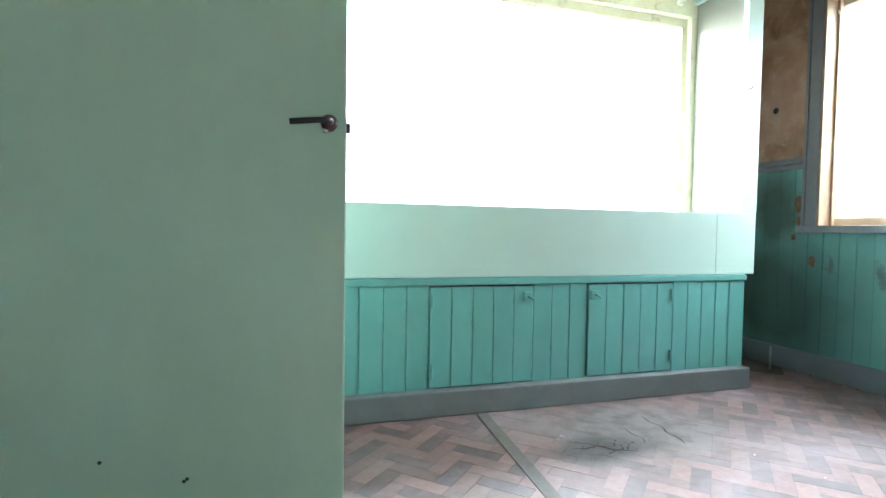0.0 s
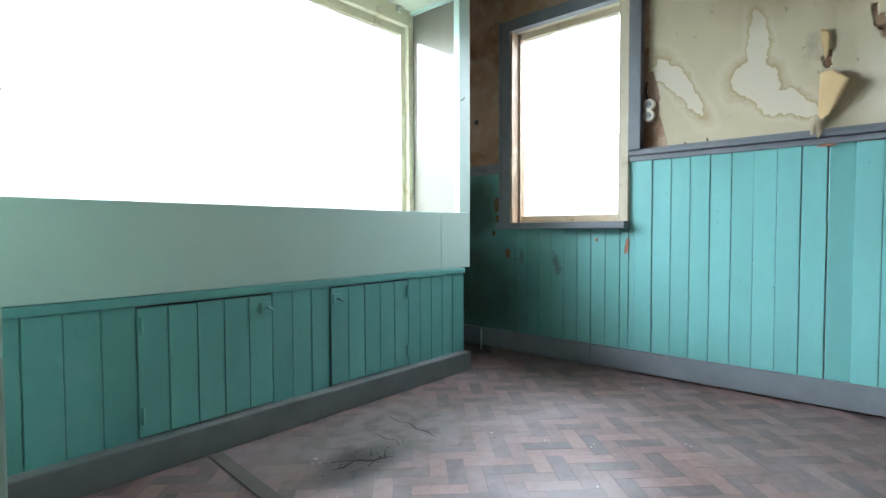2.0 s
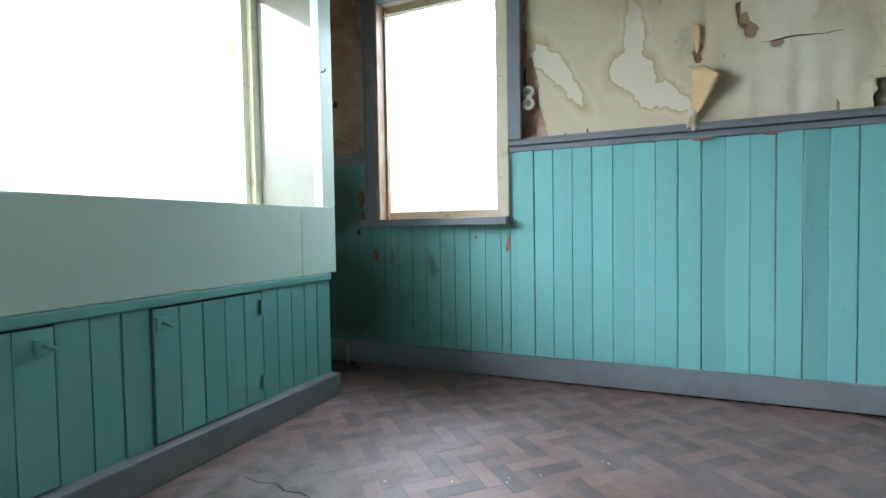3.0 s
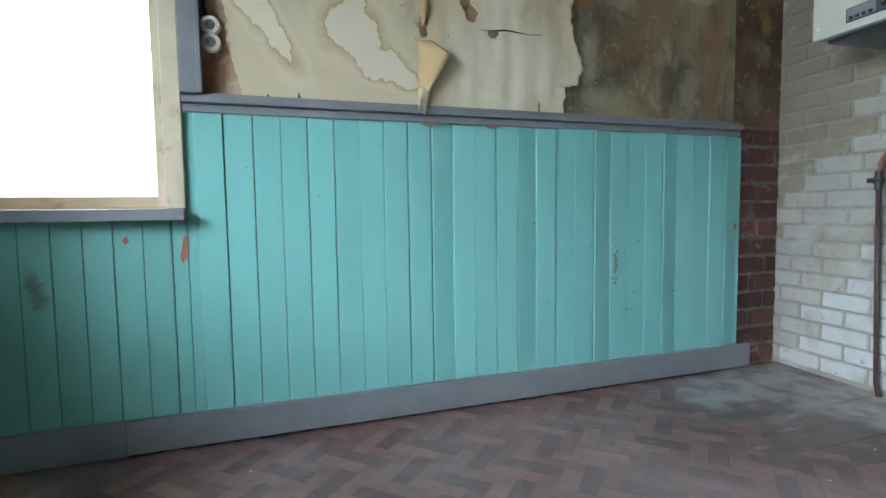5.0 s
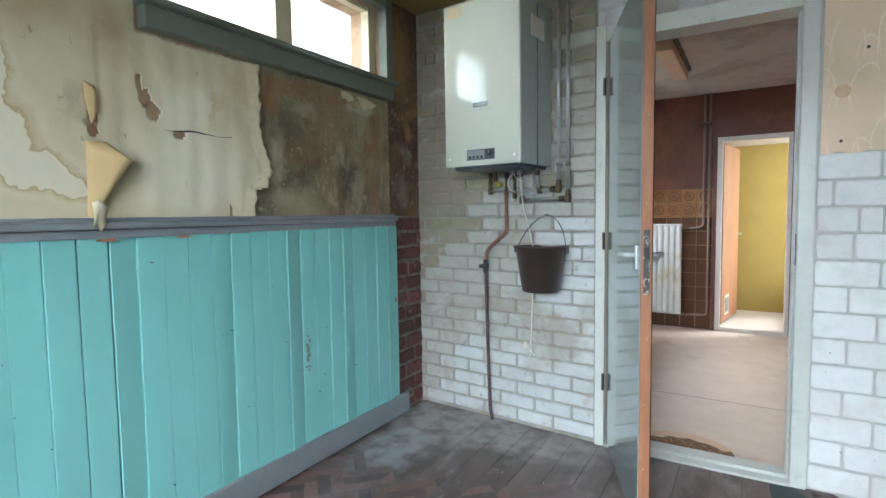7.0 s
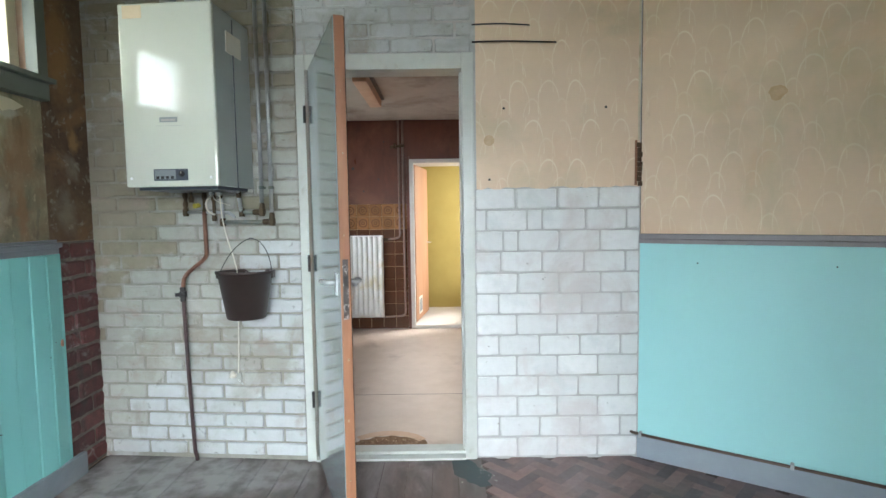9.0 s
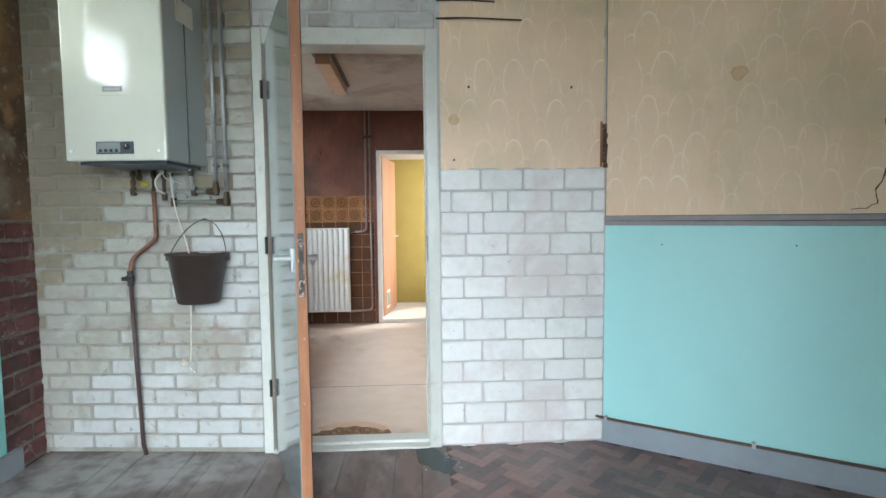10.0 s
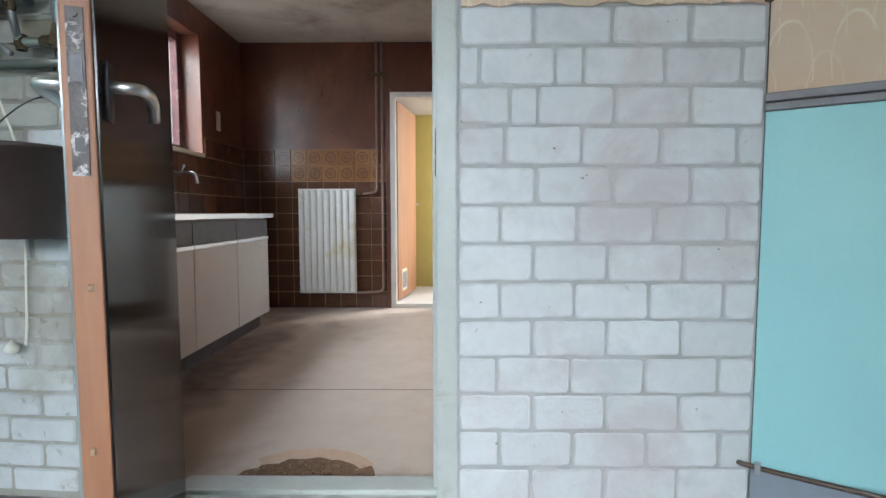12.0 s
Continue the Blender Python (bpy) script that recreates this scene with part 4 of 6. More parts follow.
# east wallpaper: a torn sheet standing a little off the wall
def torn_sheet(edge, holes, x0, step=0.009):
    """A grid in y and z cut to the outline edge(y, z) and to the holes, slightly wavy."""
    bm = bmesh.new()
    ys = [-0.34 + step * i for i in range(int(1.62 / step))]
    zs = [1.268 + step * i for i in range(int(1.32 / step))]
    vs = {}

    def vert(i, j):
        if (i, j) not in vs:
            y, z = ys[i], zs[j]
            for rim in (edge(z), left_limit(z)):
                if abs(y - rim) < step * 0.8:
                    y = rim
            w = noise.noise(Vector((y * 4, z * 4, 3))) * 0.004 + (noise.noise(Vector((y * 16, z * 2.2, 9))) * 0.006 if y < 0.40 else 0) + noise.noise(Vector((y * 14, z * 14, 7))) * 0.0018
            lift = max(0.0, 0.05 - (y - edge(z))) * 0.35 if y > edge(z) - 0.05 else 0.0
            vs[i, j] = bm.verts.new((x0 - 0.006 + w - lift, y + noise.noise(Vector((y * 30, z * 30, 1))) * 0.008, z + noise.noise(Vector((y * 30, z * 30, 5))) * 0.006))
        return vs[i, j]
    for i in range(len(ys) - 1):
        for j in range(len(zs) - 1):
            y, z = ys[i] + step / 2, zs[j] + step / 2
            if y < edge(z) or (z > 1.955 and y < 0.262):
                continue
            if y > left_limit(z):
                continue
            if any(((y - hy) / ry) ** 2 + ((z - hz) / rz) ** 2 < 1 + 0.5 * noise.noise(Vector((y * 25, z * 25, 0))) for hy, hz, ry, rz in holes):
                continue
            bm.faces.new((vert(i, j), vert(i + 1, j), vert(i + 1, j + 1), vert(i, j + 1)))
    r = bmesh.ops.extrude_face_region(bm, geom=bm.faces[:])
    bmesh.ops.translate(bm, verts=[v for v in r["geom"] if isinstance(v, bmesh.types.BMVert)], vec=(0.0012, 0, 0))
    return bm


def paper_edge(z):
    """The torn edge: plumb above, bellied below, nicked near the rail."""
    belly = -0.055 * math.exp(-((z - 1.49) / 0.10) ** 2)
    nick = 0.045 * max(0.0, min(1.0, (1.41 - z) / 0.02))
    return -0.262 + belly + nick + 0.012 * noise.noise(Vector((z * 24, 0, 2)))


east_paper = tagged(new("wallpaper_east"), "water-stained cream wallpaper, torn and peeling off", "wallpaper", "", "structure")
part("sheet", torn_sheet(paper_edge, [(0.212, 1.672, 0.026, 0.034), (0.240, 1.715, 0.020, 0.036), (0.262, 1.765, 0.010, 0.036), (0.115, 1.597, 0.026, 0.013), (0.425, 1.60, 0.022, 0.05)], EX), STAINPAPER, east_paper, "", smooth=True)


def curl(points, material, parent, name, label=""):
    """A curled strip: rows of points joined into a thin shell."""
    bm = bmesh.new()
    rows = [[bm.verts.new(p) for p in row] for row in points]
    for u, v in zip(rows, rows[1:]):
        for i in range(len(u) - 1):
            bm.faces.new((u[i], u[i + 1], v[i + 1], v[i]))
    r = bmesh.ops.extrude_face_region(bm, geom=bm.faces[:])
    bmesh.ops.translate(bm, verts=[v for v in r["geom"] if isinstance(v, bmesh.types.BMVert)], vec=(-0.0015, 0, 0))
    return part(name, bm, material, parent, label, smooth=True)


rows = []
for i in range(10):
    f = i / 9
    a = Vector((2.838, 0.452 + 0.006 * f, 1.535 - 0.245 * f))
    w = 0.125 * (1 - f) ** 0.9 if f > 0.12 else 0.125 * (0.4 + 5 * f)
    b = Vector((2.838 - 0.50 * w, 0.452 + 0.006 * f - w, 1.535 - 0.035 * min(1, f / 0.12) - 0.245 * f))
    rows.append([a.lerp(b, j / 5) + Vector((-0.006 * math.sin(math.pi * j / 5), 0, 0)) for j in range(6)])
curl(rows, PAPERBACK, east_paper, "hanging_flap", "tan underside of a torn flap")
rows = []
for i in range(6):
    f = i / 5
    rows.append([Vector((2.772 - 0.012 * math.sin(3 * f + j), 0.476 - 0.062 * j / 3 * (1 - 0.35 * f), 1.325 - 0.082 * f + 0.016 * math.sin(2.2 * j))) for j in range(4)])
curl(rows, STAINPAPER, east_paper, "flap_tip", "crumpled cream end of the flap")
rows = []
for i in range(8):
    f = i / 7
    w = 0.044 * (1 - f) ** 0.7 * (0.6 + 0.4 * min(1, f * 4)) + 0.004
    rows.append([Vector((2.838 - 0.3 * w * j / 3, 0.452 - 0.012 * f - w * j / 3 + 0.004 * math.sin(5 * f), 1.735 - 0.128 * f - 0.012 * j / 3)) for j in range(4)])
curl(rows, PAPERBACK, east_paper, "small_flap", "small tan torn flap")
for y, z, ry, rz in ((0.215, 1.675, 0.034, 0.040), (0.245, 1.725, 0.026, 0.045), (0.115, 1.598, 0.030, 0.016)):
    bm = bmesh.new()
    vs = [bm.verts.new((EX - 0.0022, y + ry * math.cos(a / 12 * 6.283) * random.uniform(0.8, 1.2), z + rz * math.sin(a / 12 * 6.283) * random.uniform(0.8, 1.2))) for a in range(12)]
    bm.faces.new(vs)
    part("bare_spot", bm, BROWNWOOD, east_paper, "brown bare spot behind the tear")
bm = bmesh.new()
px, pz = 0.182, 1.609
for i in range(14):
    nx, nz = px - 0.0215, pz + random.uniform(-0.0045, 0.0035)
    tube(bm, [(EX - 0.0075, px, pz), (EX - 0.0075, nx, nz)], (0.0012, 0.0026, 0.0034, 0.0028, 0.002, 0.0014)[min(5, i // 2)] * random.uniform(0.7, 1.2), 5)
    px, pz = nx, nz
part("tear", bm, BLACKIRON, east_paper, "thin dark tear across the paper")
for y, z, h in ((0.925, 1.290, 0.020), (1.035, 1.284, 0.010), (0.10, 1.282, 0.012)):
    bm = bmesh.new()
    bm.faces.new([bm.verts.new((EX - 0.0085, y + a, z + b)) for a, b in ((-0.010, -0.3 * h), (0.004, -0.4 * h), (0.002, 0.6 * h), (-0.002, 0.5 * h), (-0.003, 0.0))])
    part("nick", bm, BLACKIRON, east_paper, "dark nick at the paper's foot")
# plaster scraps left above the mouldy patch
for y, z, s in ((-0.86, 1.925, 0.05), (-1.02, 1.915, 0.075), (-0.92, 1.885, 0.03)):
    bm = bmesh.new()
    vs = [bm.verts.new((2.834, y + s * math.cos(a / 10 * 6.283) * random.uniform(0.7, 1.3), z + 0.5 * s * math.sin(a / 10 * 6.283) * random.uniform(0.6, 1.3))) for a in range(10)]
    f = bm.faces.new(vs)
    r = bmesh.ops.extrude_face_region(bm, geom=[f])
    bmesh.ops.translate(bm, verts=[v for v in r["geom"] if isinstance(v, bmesh.types.BMVert)], vec=(0.006, 0, 0))
    part("paper_scrap", bm, STAINPAPER if s > 0.04 else BROWNWOOD, east_paper, "scrap of old paper")

sock = thing("double_socket", "white double wall socket hanging from a dark hole", "socket", pose(2.838, 1.222, 1.485))
bm = bmesh.new()
lathe(bm, [(0.0, -0.02), (0.030, -0.02), (0.034, -0.012), (0.034, 0.0), (0.0, 0.0)], 20, pose(-0.0, 0, 0.030, 0, 90))
lathe(bm, [(0.0, -0.02), (0.030, -0.02), (0.034, -0.012), (0.034, 0.0), (0.0, 0.0)], 20, pose(0.0, 0, -0.030, 0, 90))
part("body", bm, WHITEPLASTIC, sock, "", smooth=False)
for z in (0.030, -0.030):
    bm = bmesh.new()
    lathe(bm, [(0.024, -0.0215), (0.021, -0.0235), (0.018, -0.0215)], 20, pose(0, 0, z, 0, 90))
    part("cup", bm, WHITEPLASTIC, sock)
    bm = bmesh.new()
    lathe(bm, [(0.0, -0.0205), (0.018, -0.0205)], 16, pose(0, 0, z, 0, 90))
    part("well", bm, GREYLABEL, sock, "shadowed socket well")
    for dy in (-0.008, 0.008):
        part("pin_hole", tube(bmesh.new(), [(-0.0208, dy, z), (-0.0222, dy, z)], 0.003, 8), BLACKIRON, sock)
part("cable", tube(bmesh.new(), bend([(-0.006, 0.012, 0.055), (-0.008, 0.02, 0.10), (0.006, 0.02, 0.16)], 0.03), 0.006, 8), BLACKIRON, sock, "dark cable")

# ---- green door at the start ----
gd = thing("green_door", "sage green flush door standing open, with a black lever", "door", pose(0.062, 1.455, 0, 0, 0, 184))
bpart("leaf", 0.0, 0.86, 0.0, 0.042, 0.012, 2.03, DOORGREEN, gd, bevel=0.002)
bpart("edge_strip", -0.004, 0.0, 0.002, 0.040, 0.014, 2.028, PALE, gd, "paler painted edge", bevel=0.001)
bm = bmesh.new()
box(bm, -0.018, -0.003, 0.010, 0.024, 1.085, 1.112)
part("latch_bolt", bm, BLACKIRON, gd, "black latch bolt", 0.002)
bm = bmesh.new()
lathe(bm, [(0.0, 0.012), (0.016, 0.012), (0.022, 0.006), (0.024, 0.0)], 20, pose(0.045, 0.042, 1.105, -90))
part("rose", bm, mat("brown_bakelite", (0.09, 0.035, 0.04), 0.25, (0.06, 0.025, 0.03), 12, 0.5, bump=0.02), gd, "dark brown round rose", smooth=True)
bm = bmesh.new()
tube(bm, bend([(0.045, 0.05, 1.105), (0.045, 0.083, 1.105), (0.075, 0.087, 1.103), (0.155, 0.085, 1.092)], 0.018), 0.0085, 10)
part("lever", bm, BLACKIRON, gd, "black lever handle", smooth=True)
bm = bmesh.new()
lathe(bm, [(0.0, 0.006), (0.006, 0.006), (0.008, 0.0)], 12, pose(0.055, 0.042, 1.083, -90))
part("screw_cap", bm, CHROME, gd)
for x, z in ((0.405, 0.150), (0.412, 0.145), (0.60, 0.222)):
    part("chip", tube(bmesh.new(), [(x, 0.0418, z), (x, 0.0428, z)], 0.005, 7), BLACKIRON, gd, "small dark paint chip")

# ---- doorway to the kitchen ----
fr = tagged(new("door_frame"), "pale grey painted door frame", "door frame", "", "structure")
bpart("jamb", 0.682, 0.745, -1.60, SY + 0.022, 0.0, 2.236, FRAMEPAINT, fr, bevel=0.005)
bpart("jamb", 1.584, 1.634, -1.52, SY + 0.022, 0.0, 2.236, FRAMEPAINT, fr, bevel=0.005)
bpart("head", 0.745, 1.584, -1.60, SY + 0.020, 2.152, 2.235, FRAMEPAINT, fr, bevel=0.005)
bpart("stop", 0.745, 0.757, -1.60, -1.51, 0.028, 2.150, FRAMEPAINT, fr, bevel=0.002)
bpart("threshold_upper", 0.745, 1.584, -1.585, -1.493, 0.0, 0.028, FRAMEPAINT, fr, bevel=0.006)
bpart("threshold_lower", 0.745, 1.584, -1.493, SY + 0.03, 0.0, 0.013, FRAMEPAINT, fr, bevel=0.004)
bm = bmesh.new()
box(bm, 0.7452, 0.7482, -1.50, -1.465, 1.02, 1.16)
part("strike_plate", bm, LOCKSTEEL, fr, "worn steel strike plate")
for z in (0.36, 1.12, 1.92):
    part("hinge", tube(bmesh.new(), [(1.588, SY + 0.030, z - 0.045), (1.588, SY + 0.030, z + 0.045)], 0.008, 10), BLACKIRON, fr, "dark steel hinge", smooth=True)

HINGE = Vector((1.566, SY + 0.03, 0))
EDGE = Vector((1.262, -0.660, 0))
ang = math.degrees(math.atan2(EDGE.y - HINGE.y, EDGE.x - HINGE.x))
dl = (EDGE - HINGE).length
kd = thing("kitchen_door", "half-open flush door, blue-grey gloss outside and near-black inside", "door", pose(HINGE.x, HINGE.y, 0, 0, 0, ang))
bpart("core", 0.004, dl, 0.0, 0.040, 0.040, 2.145, DOOREDGE, kd, "bare orange-brown wood core", bevel=0.003)
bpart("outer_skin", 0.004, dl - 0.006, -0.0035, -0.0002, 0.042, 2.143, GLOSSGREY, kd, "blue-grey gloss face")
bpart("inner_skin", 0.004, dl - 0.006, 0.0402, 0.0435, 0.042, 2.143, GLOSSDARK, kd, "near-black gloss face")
lk = bpart("lock_plate", dl - 0.0005, dl + 0.0025, 0.009, 0.031, 0.965, 1.205, LOCKSTEEL, kd, "paint-flecked steel lock plate")
bpart("bolt_hole", dl + 0.0022, dl + 0.0034, 0.012, 0.028, 1.100, 1.138, BLACKIRON, lk)
bpart("key_slot", dl + 0.0022, dl + 0.0034, 0.014, 0.026, 1.00, 1.02, BLACKIRON, lk)
for z in (1.195, 0.978):
    part("screw", tube(bmesh.new(), [(dl + 0.002, 0.02, z), (dl + 0.0045, 0.02, z)], 0.005, 8), LOCKSTEEL, lk)
for side in (-1, 1):
    y0 = -0.0035 if side < 0 else 0.0435
    bm = bmesh.new()
    box(bm, dl - 0.076, dl - 0.044, y0 + (0 if side > 0 else -0.006), y0 + (0.006 if side > 0 else 0), 1.055, 1.145)
    part("back_plate", bm, CHROME if side < 0 else BLACKIRON, kd, "satin chrome back plate" if side < 0 else "dark back plate", 0.002)
    bm = bmesh.new()
    drop = 0.004 if side < 0 else 0.030          # the outer lever is worn straight, the inner one turns down
    tube(bm, bend([(dl - 0.06, y0, 1.108), (dl - 0.06, y0 + side * 0.045, 1.108), (dl - 0.10, y0 + side * 0.052, 1.108), (dl - 0.155, y0 + side * 0.050, 1.105), (dl - 0.172, y0 + side * 0.048, 1.105 - drop)], 0.02), 0.0098, 12)
    part("lever", bm, CHROME, kd, "chrome lever handle", smooth=True)
for z in (0.55, 0.80, 1.30, 1.62, 1.86, 0.30):
    part("knot", tube(bmesh.new(), [(dl - 0.0005, 0.02 + random.uniform(-0.008, 0.008), z), (dl + 0.0006, 0.02, z)], random.uniform(0.003, 0.006), 12), BROWNWOOD, kd, "dark knot")

# ---- boiler with its pipes ----
BX, BY, BZ = 1.912, -1.084, 1.526      # it stands square to the askew brick wall
bo = thing("wall_boiler", "white enamelled gas boiler on the brick wall", "boiler", pose(BX, BY, BZ, 0, 0, -4.6))
W, D, T = 0.459, 0.380, 0.854
bpart("casing", 0.004, W - 0.004, -D, -0.030, 0.004, T - 0.004, ENAMELSIDE, bo, "grey-white steel casing, darkened for its shaded side", bevel=0.004)
bpart("front_cover", 0, W, -0.030, 0, 0, T, ENAMEL, bo, "glossy white front cover", bevel=0.010)
bpart("wall_bracket", 0.05, W - 0.05, -D - 0.04, -D, 0.45, 0.60, PIPE, bo)
# The near-black colour paints the shade under the boiler.
bpart("foot_plate", 0.03, W - 0.03, -D + 0.02, -0.05, -0.012, 0.004, DARKPANEL, bo, "underside plate, blackened for the shade below the boiler")
bpart("cover_crease", 0.165, 0.295, -0.001, 0.0008, 0.286, 0.2875, ENAMELSIDE, bo, "fine crease across the cover")
cp = bpart("control_panel", 0.147, 0.316, -0.001, 0.004, 0.029, 0.084, DARKPANEL, bo, "dark grey control panel", bevel=0.002)
bpart("display", 0.206, 0.311, 0.0035, 0.0050, 0.036, 0.080, GREYLABEL, cp, "grey display strip")
for i in range(4):
    bpart("button", 0.216 + i * 0.024, 0.230 + i * 0.024, 0.0045, 0.0070, 0.038, 0.050, BLACKIRON, cp)
bm = bmesh.new()
lathe(bm, [(0.0, 0.008), (0.012, 0.008), (0.014, 0.0)], 16, pose(0.176, 0.004, 0.060, -90))
part("dial", bm, BLACKIRON, cp, "black dial", smooth=True)
bpart("pointer", 0.175, 0.177, 0.0118, 0.0128, 0.060, 0.070, WHITEPLASTIC, cp)
bpart("name_plate", 0.188, 0.275, -0.001, 0.0025, 0.303, 0.327, GREYLABEL, bo, "grey name plate with illegible mark")
bpart("name_bar", 0.196, 0.266, 0.0025, 0.0032, 0.308, 0.318, WORKTOP, bo)
bpart("sticker", 0.340, 0.434, -0.001, 0.0012, 0.786, 0.845, TANLABEL, bo, "tan paper sticker")
for x in (0.033, W - 0.030):
    part("cover_screw", tube(bmesh.new(), [(x, -0.002, 0.042), (x, 0.003, 0.042)], 0.007, 10), CHROME, bo)
bpart("side_sticker", -0.0012, 0.004, -0.28, -0.13, 0.66, 0.76, WHITEPLASTIC, bo, "pale sticker on the side")
bpart("seam", -0.0008, 0.004, -0.20, -0.197, 0.0, T - 0.02, DARKPANEL, bo)
for x in (0.20, 0.33):
    part("flue", tube(bmesh.new(), [(x, -0.20, T - 0.01), (x, -0.20, H - BZ - 0.002)], 0.038, 16), ENAMELSIDE, bo, "grey flue pipe", smooth=True)
# pipes below the boiler, on the plane of the risers
YP = -0.357
RISERS = ((-0.0576, 1.402 - BZ), (-0.102, 1.350 - BZ))
(RX1, RZ1), (RX2, RZ2) = RISERS
pipes = (
    (DULLPIPE, ((RX1, YP + 0.02, RZ1), (0.055, YP + 0.02, RZ1), (0.055, YP + 0.03, -0.11)), 0.012, "grey-green pipe"),
    (PIPE, ((0.055, YP + 0.03, -0.115), (0.055, YP + 0.05, -0.035), (0.055, YP + 0.06, 0.0)), 0.010, "galvanised pipe"),
    (DULLPIPE, ((RX2, YP, RZ2), (0.177, YP, RZ2)), 0.012, "grey-green pipe"),
    (PIPE, ((0.175, YP, RZ2 - 0.004), (0.175, YP, -0.06), (0.175, YP + 0.03, -0.03), (0.175, YP + 0.03, 0.0)), 0.010, "galvanised pipe"),
    (PIPE, ((0.384, YP, -0.119), (0.14, YP, -0.122), (0.10, YP + 0.01, -0.150)), 0.0085, "galvanised pipe"),
    (BRASS, ((0.384, YP, 0.0), (0.384, YP, -0.115)), 0.009, "brass tail"),
    (BRASS, ((0.275, YP, 0.0), (0.275, YP, -0.135)), 0.010, "brass tail"),
    (BRASS, ((0.216, YP + 0.01, 0.0), (0.216, YP + 0.01, -0.155)), 0.009, "brass tail"),
    (BRASS, ((0.320, YP + 0.05, 0.0), (0.320, YP + 0.05, -0.055)), 0.008, "brass tail"),
)
for m, pts, r, lb in pipes:
    part("pipe", tube(bmesh.new(), bend(pts, 0.014), r, 10), m, bo, lb, smooth=True)


def nut(parent, x, y, z, r, h, along=(0, 0, 1), label="tarnished brass fitting"):
    """A six-sided union nut with its collar, along one axis."""
    d = Vector(along) * h / 2
    bm = tube(bmesh.new(), [Vector((x, y, z)) - d, Vector((x, y, z)) + d], r, 6)
    tube(bm, [Vector((x, y, z)) - d * 1.7, Vector((x, y, z)) + d * 1.7], r * 0.78, 10)
    return part("fitting", bm, BRASS, parent, label)


for x, y, z in ((0.384, YP, -0.03), (0.384, YP, -0.075), (0.275, YP, -0.035), (0.275, YP, -0.118), (0.216, YP + 0.01, -0.045), (0.216, YP + 0.01, -0.152),
                (0.175, YP + 0.02, -0.03), (0.055, YP + 0.05, -0.03), (0.320, YP + 0.05, -0.05)):
    nut(bo, x, y, z, 0.015, 0.020)
for x, y, z in ((0.384, YP, -0.119), (0.175, YP, RZ2), (0.055, YP + 0.02, RZ1)):
    nut(bo, x, y, z, 0.018, 0.026)
nut(bo, RX1 + 0.03, YP + 0.02, RZ1, 0.018, 0.022, (1, 0, 0))
nut(bo, RX2 + 0.03, YP, RZ2, 0.018, 0.022, (1, 0, 0))
part("gas_tap", tube(bmesh.new(), [(0.297, YP + 0.02, -0.082), (0.303, YP + 0.05, -0.086)], 0.014, 8), mat("yellow_tap_plastic", (0.45, 0.36, 0.04), 0.4, bump=0.0), bo, "yellow gas tap")
part("filling_loop", tube(bmesh.new(), bend([(0.216, YP + 0.03, -0.03), (0.240, YP + 0.05, -0.06), (0.230, YP + 0.06, -0.115), (0.200, YP + 0.03, -0.135)], 0.03), 0.0045, 8), WHITEPLASTIC, bo, "thin white flexible lead", smooth=True)
part("thin_wire", tube(bmesh.new(), bend([(0.205, YP + 0.05, -0.01), (0.185, YP + 0.06, -0.06), (0.110, YP + 0.04, -0.085)], 0.03), 0.0025, 6), WHITEPLASTIC, bo, smooth=True)
for x in (0.205, 0.160):
    part("cable_gland", tube(bmesh.new(), [(x, YP + 0.05, 0.0), (x, YP + 0.05, -0.030)], 0.013, 10), ENAMELSIDE, bo, "grey cable gland", smooth=True)

for (rx, rz), dy in zip(RISERS, (0.02, 0.0)):
    at = bo.matrix_world @ Vector((rx, YP + dy, rz))
    x, y, low = at
    cd = thing("heating_riser", "galvanised riser pipe up the brick wall", "pipe", None, "risers beside the boiler")
    part("pipe", tube(bmesh.new(), [(x, y, low), (x, y, H - 0.002)], 0.0105, 12), PIPE, cd, smooth=True)
    nut(cd, x, y, low + 0.004, 0.019, 0.030, label="brass elbow")
    nut(cd, x, y, low + 0.036, 0.015, 0.016, label="brass fitting")
    bm = box(bmesh.new(), x - 0.004, x + 0.004, SY - 0.03, y, 1.528, 1.540)
    tube(bm, [(x, y, 1.526), (x, y, 1.542)], 0.0145, 12)
    part("bracket", bm, DULLPIPE, cd, "grey-green pipe clip")

gp = thing("gas_pipe", "copper gas pipe from the boiler with a black cock, maroon below", "pipe")
gx = 2.158
part("upper_pipe", tube(bmesh.new(), bend([(gx, -1.455, 1.41), (gx, -1.462, 1.17), (gx + 0.02, -1.464, 1.145), (2.270, -1.468, 1.075), (2.296, -1.470, 1.04), (2.304, -1.470, 0.97)], 0.04, 6), 0.011, 12), COPPER, gp, smooth=True)
part("lower_pipe", tube(bmesh.new(), [(2.304, -1.470, 0.96), (2.296, -1.475, 0.5), (2.284, -1.480, 0.06), (2.272, -1.482, 0.0)], 0.0105, 12), DARKPIPE, gp, "maroon painted pipe", smooth=True)
bm = bmesh.new()
tube(bm, [(2.304, -1.470, 0.915), (2.304, -1.470, 0.995)], 0.015, 8)
tube(bm, [(2.304, -1.470, 0.940), (2.304, -1.470, 0.970)], 0.021, 8)
tube(bm, [(2.290, -1.462, 0.955), (2.334, -1.444, 0.955)], 0.011, 8)
part("stop_cock", bm, BLACKIRON, gp, "black stop cock")

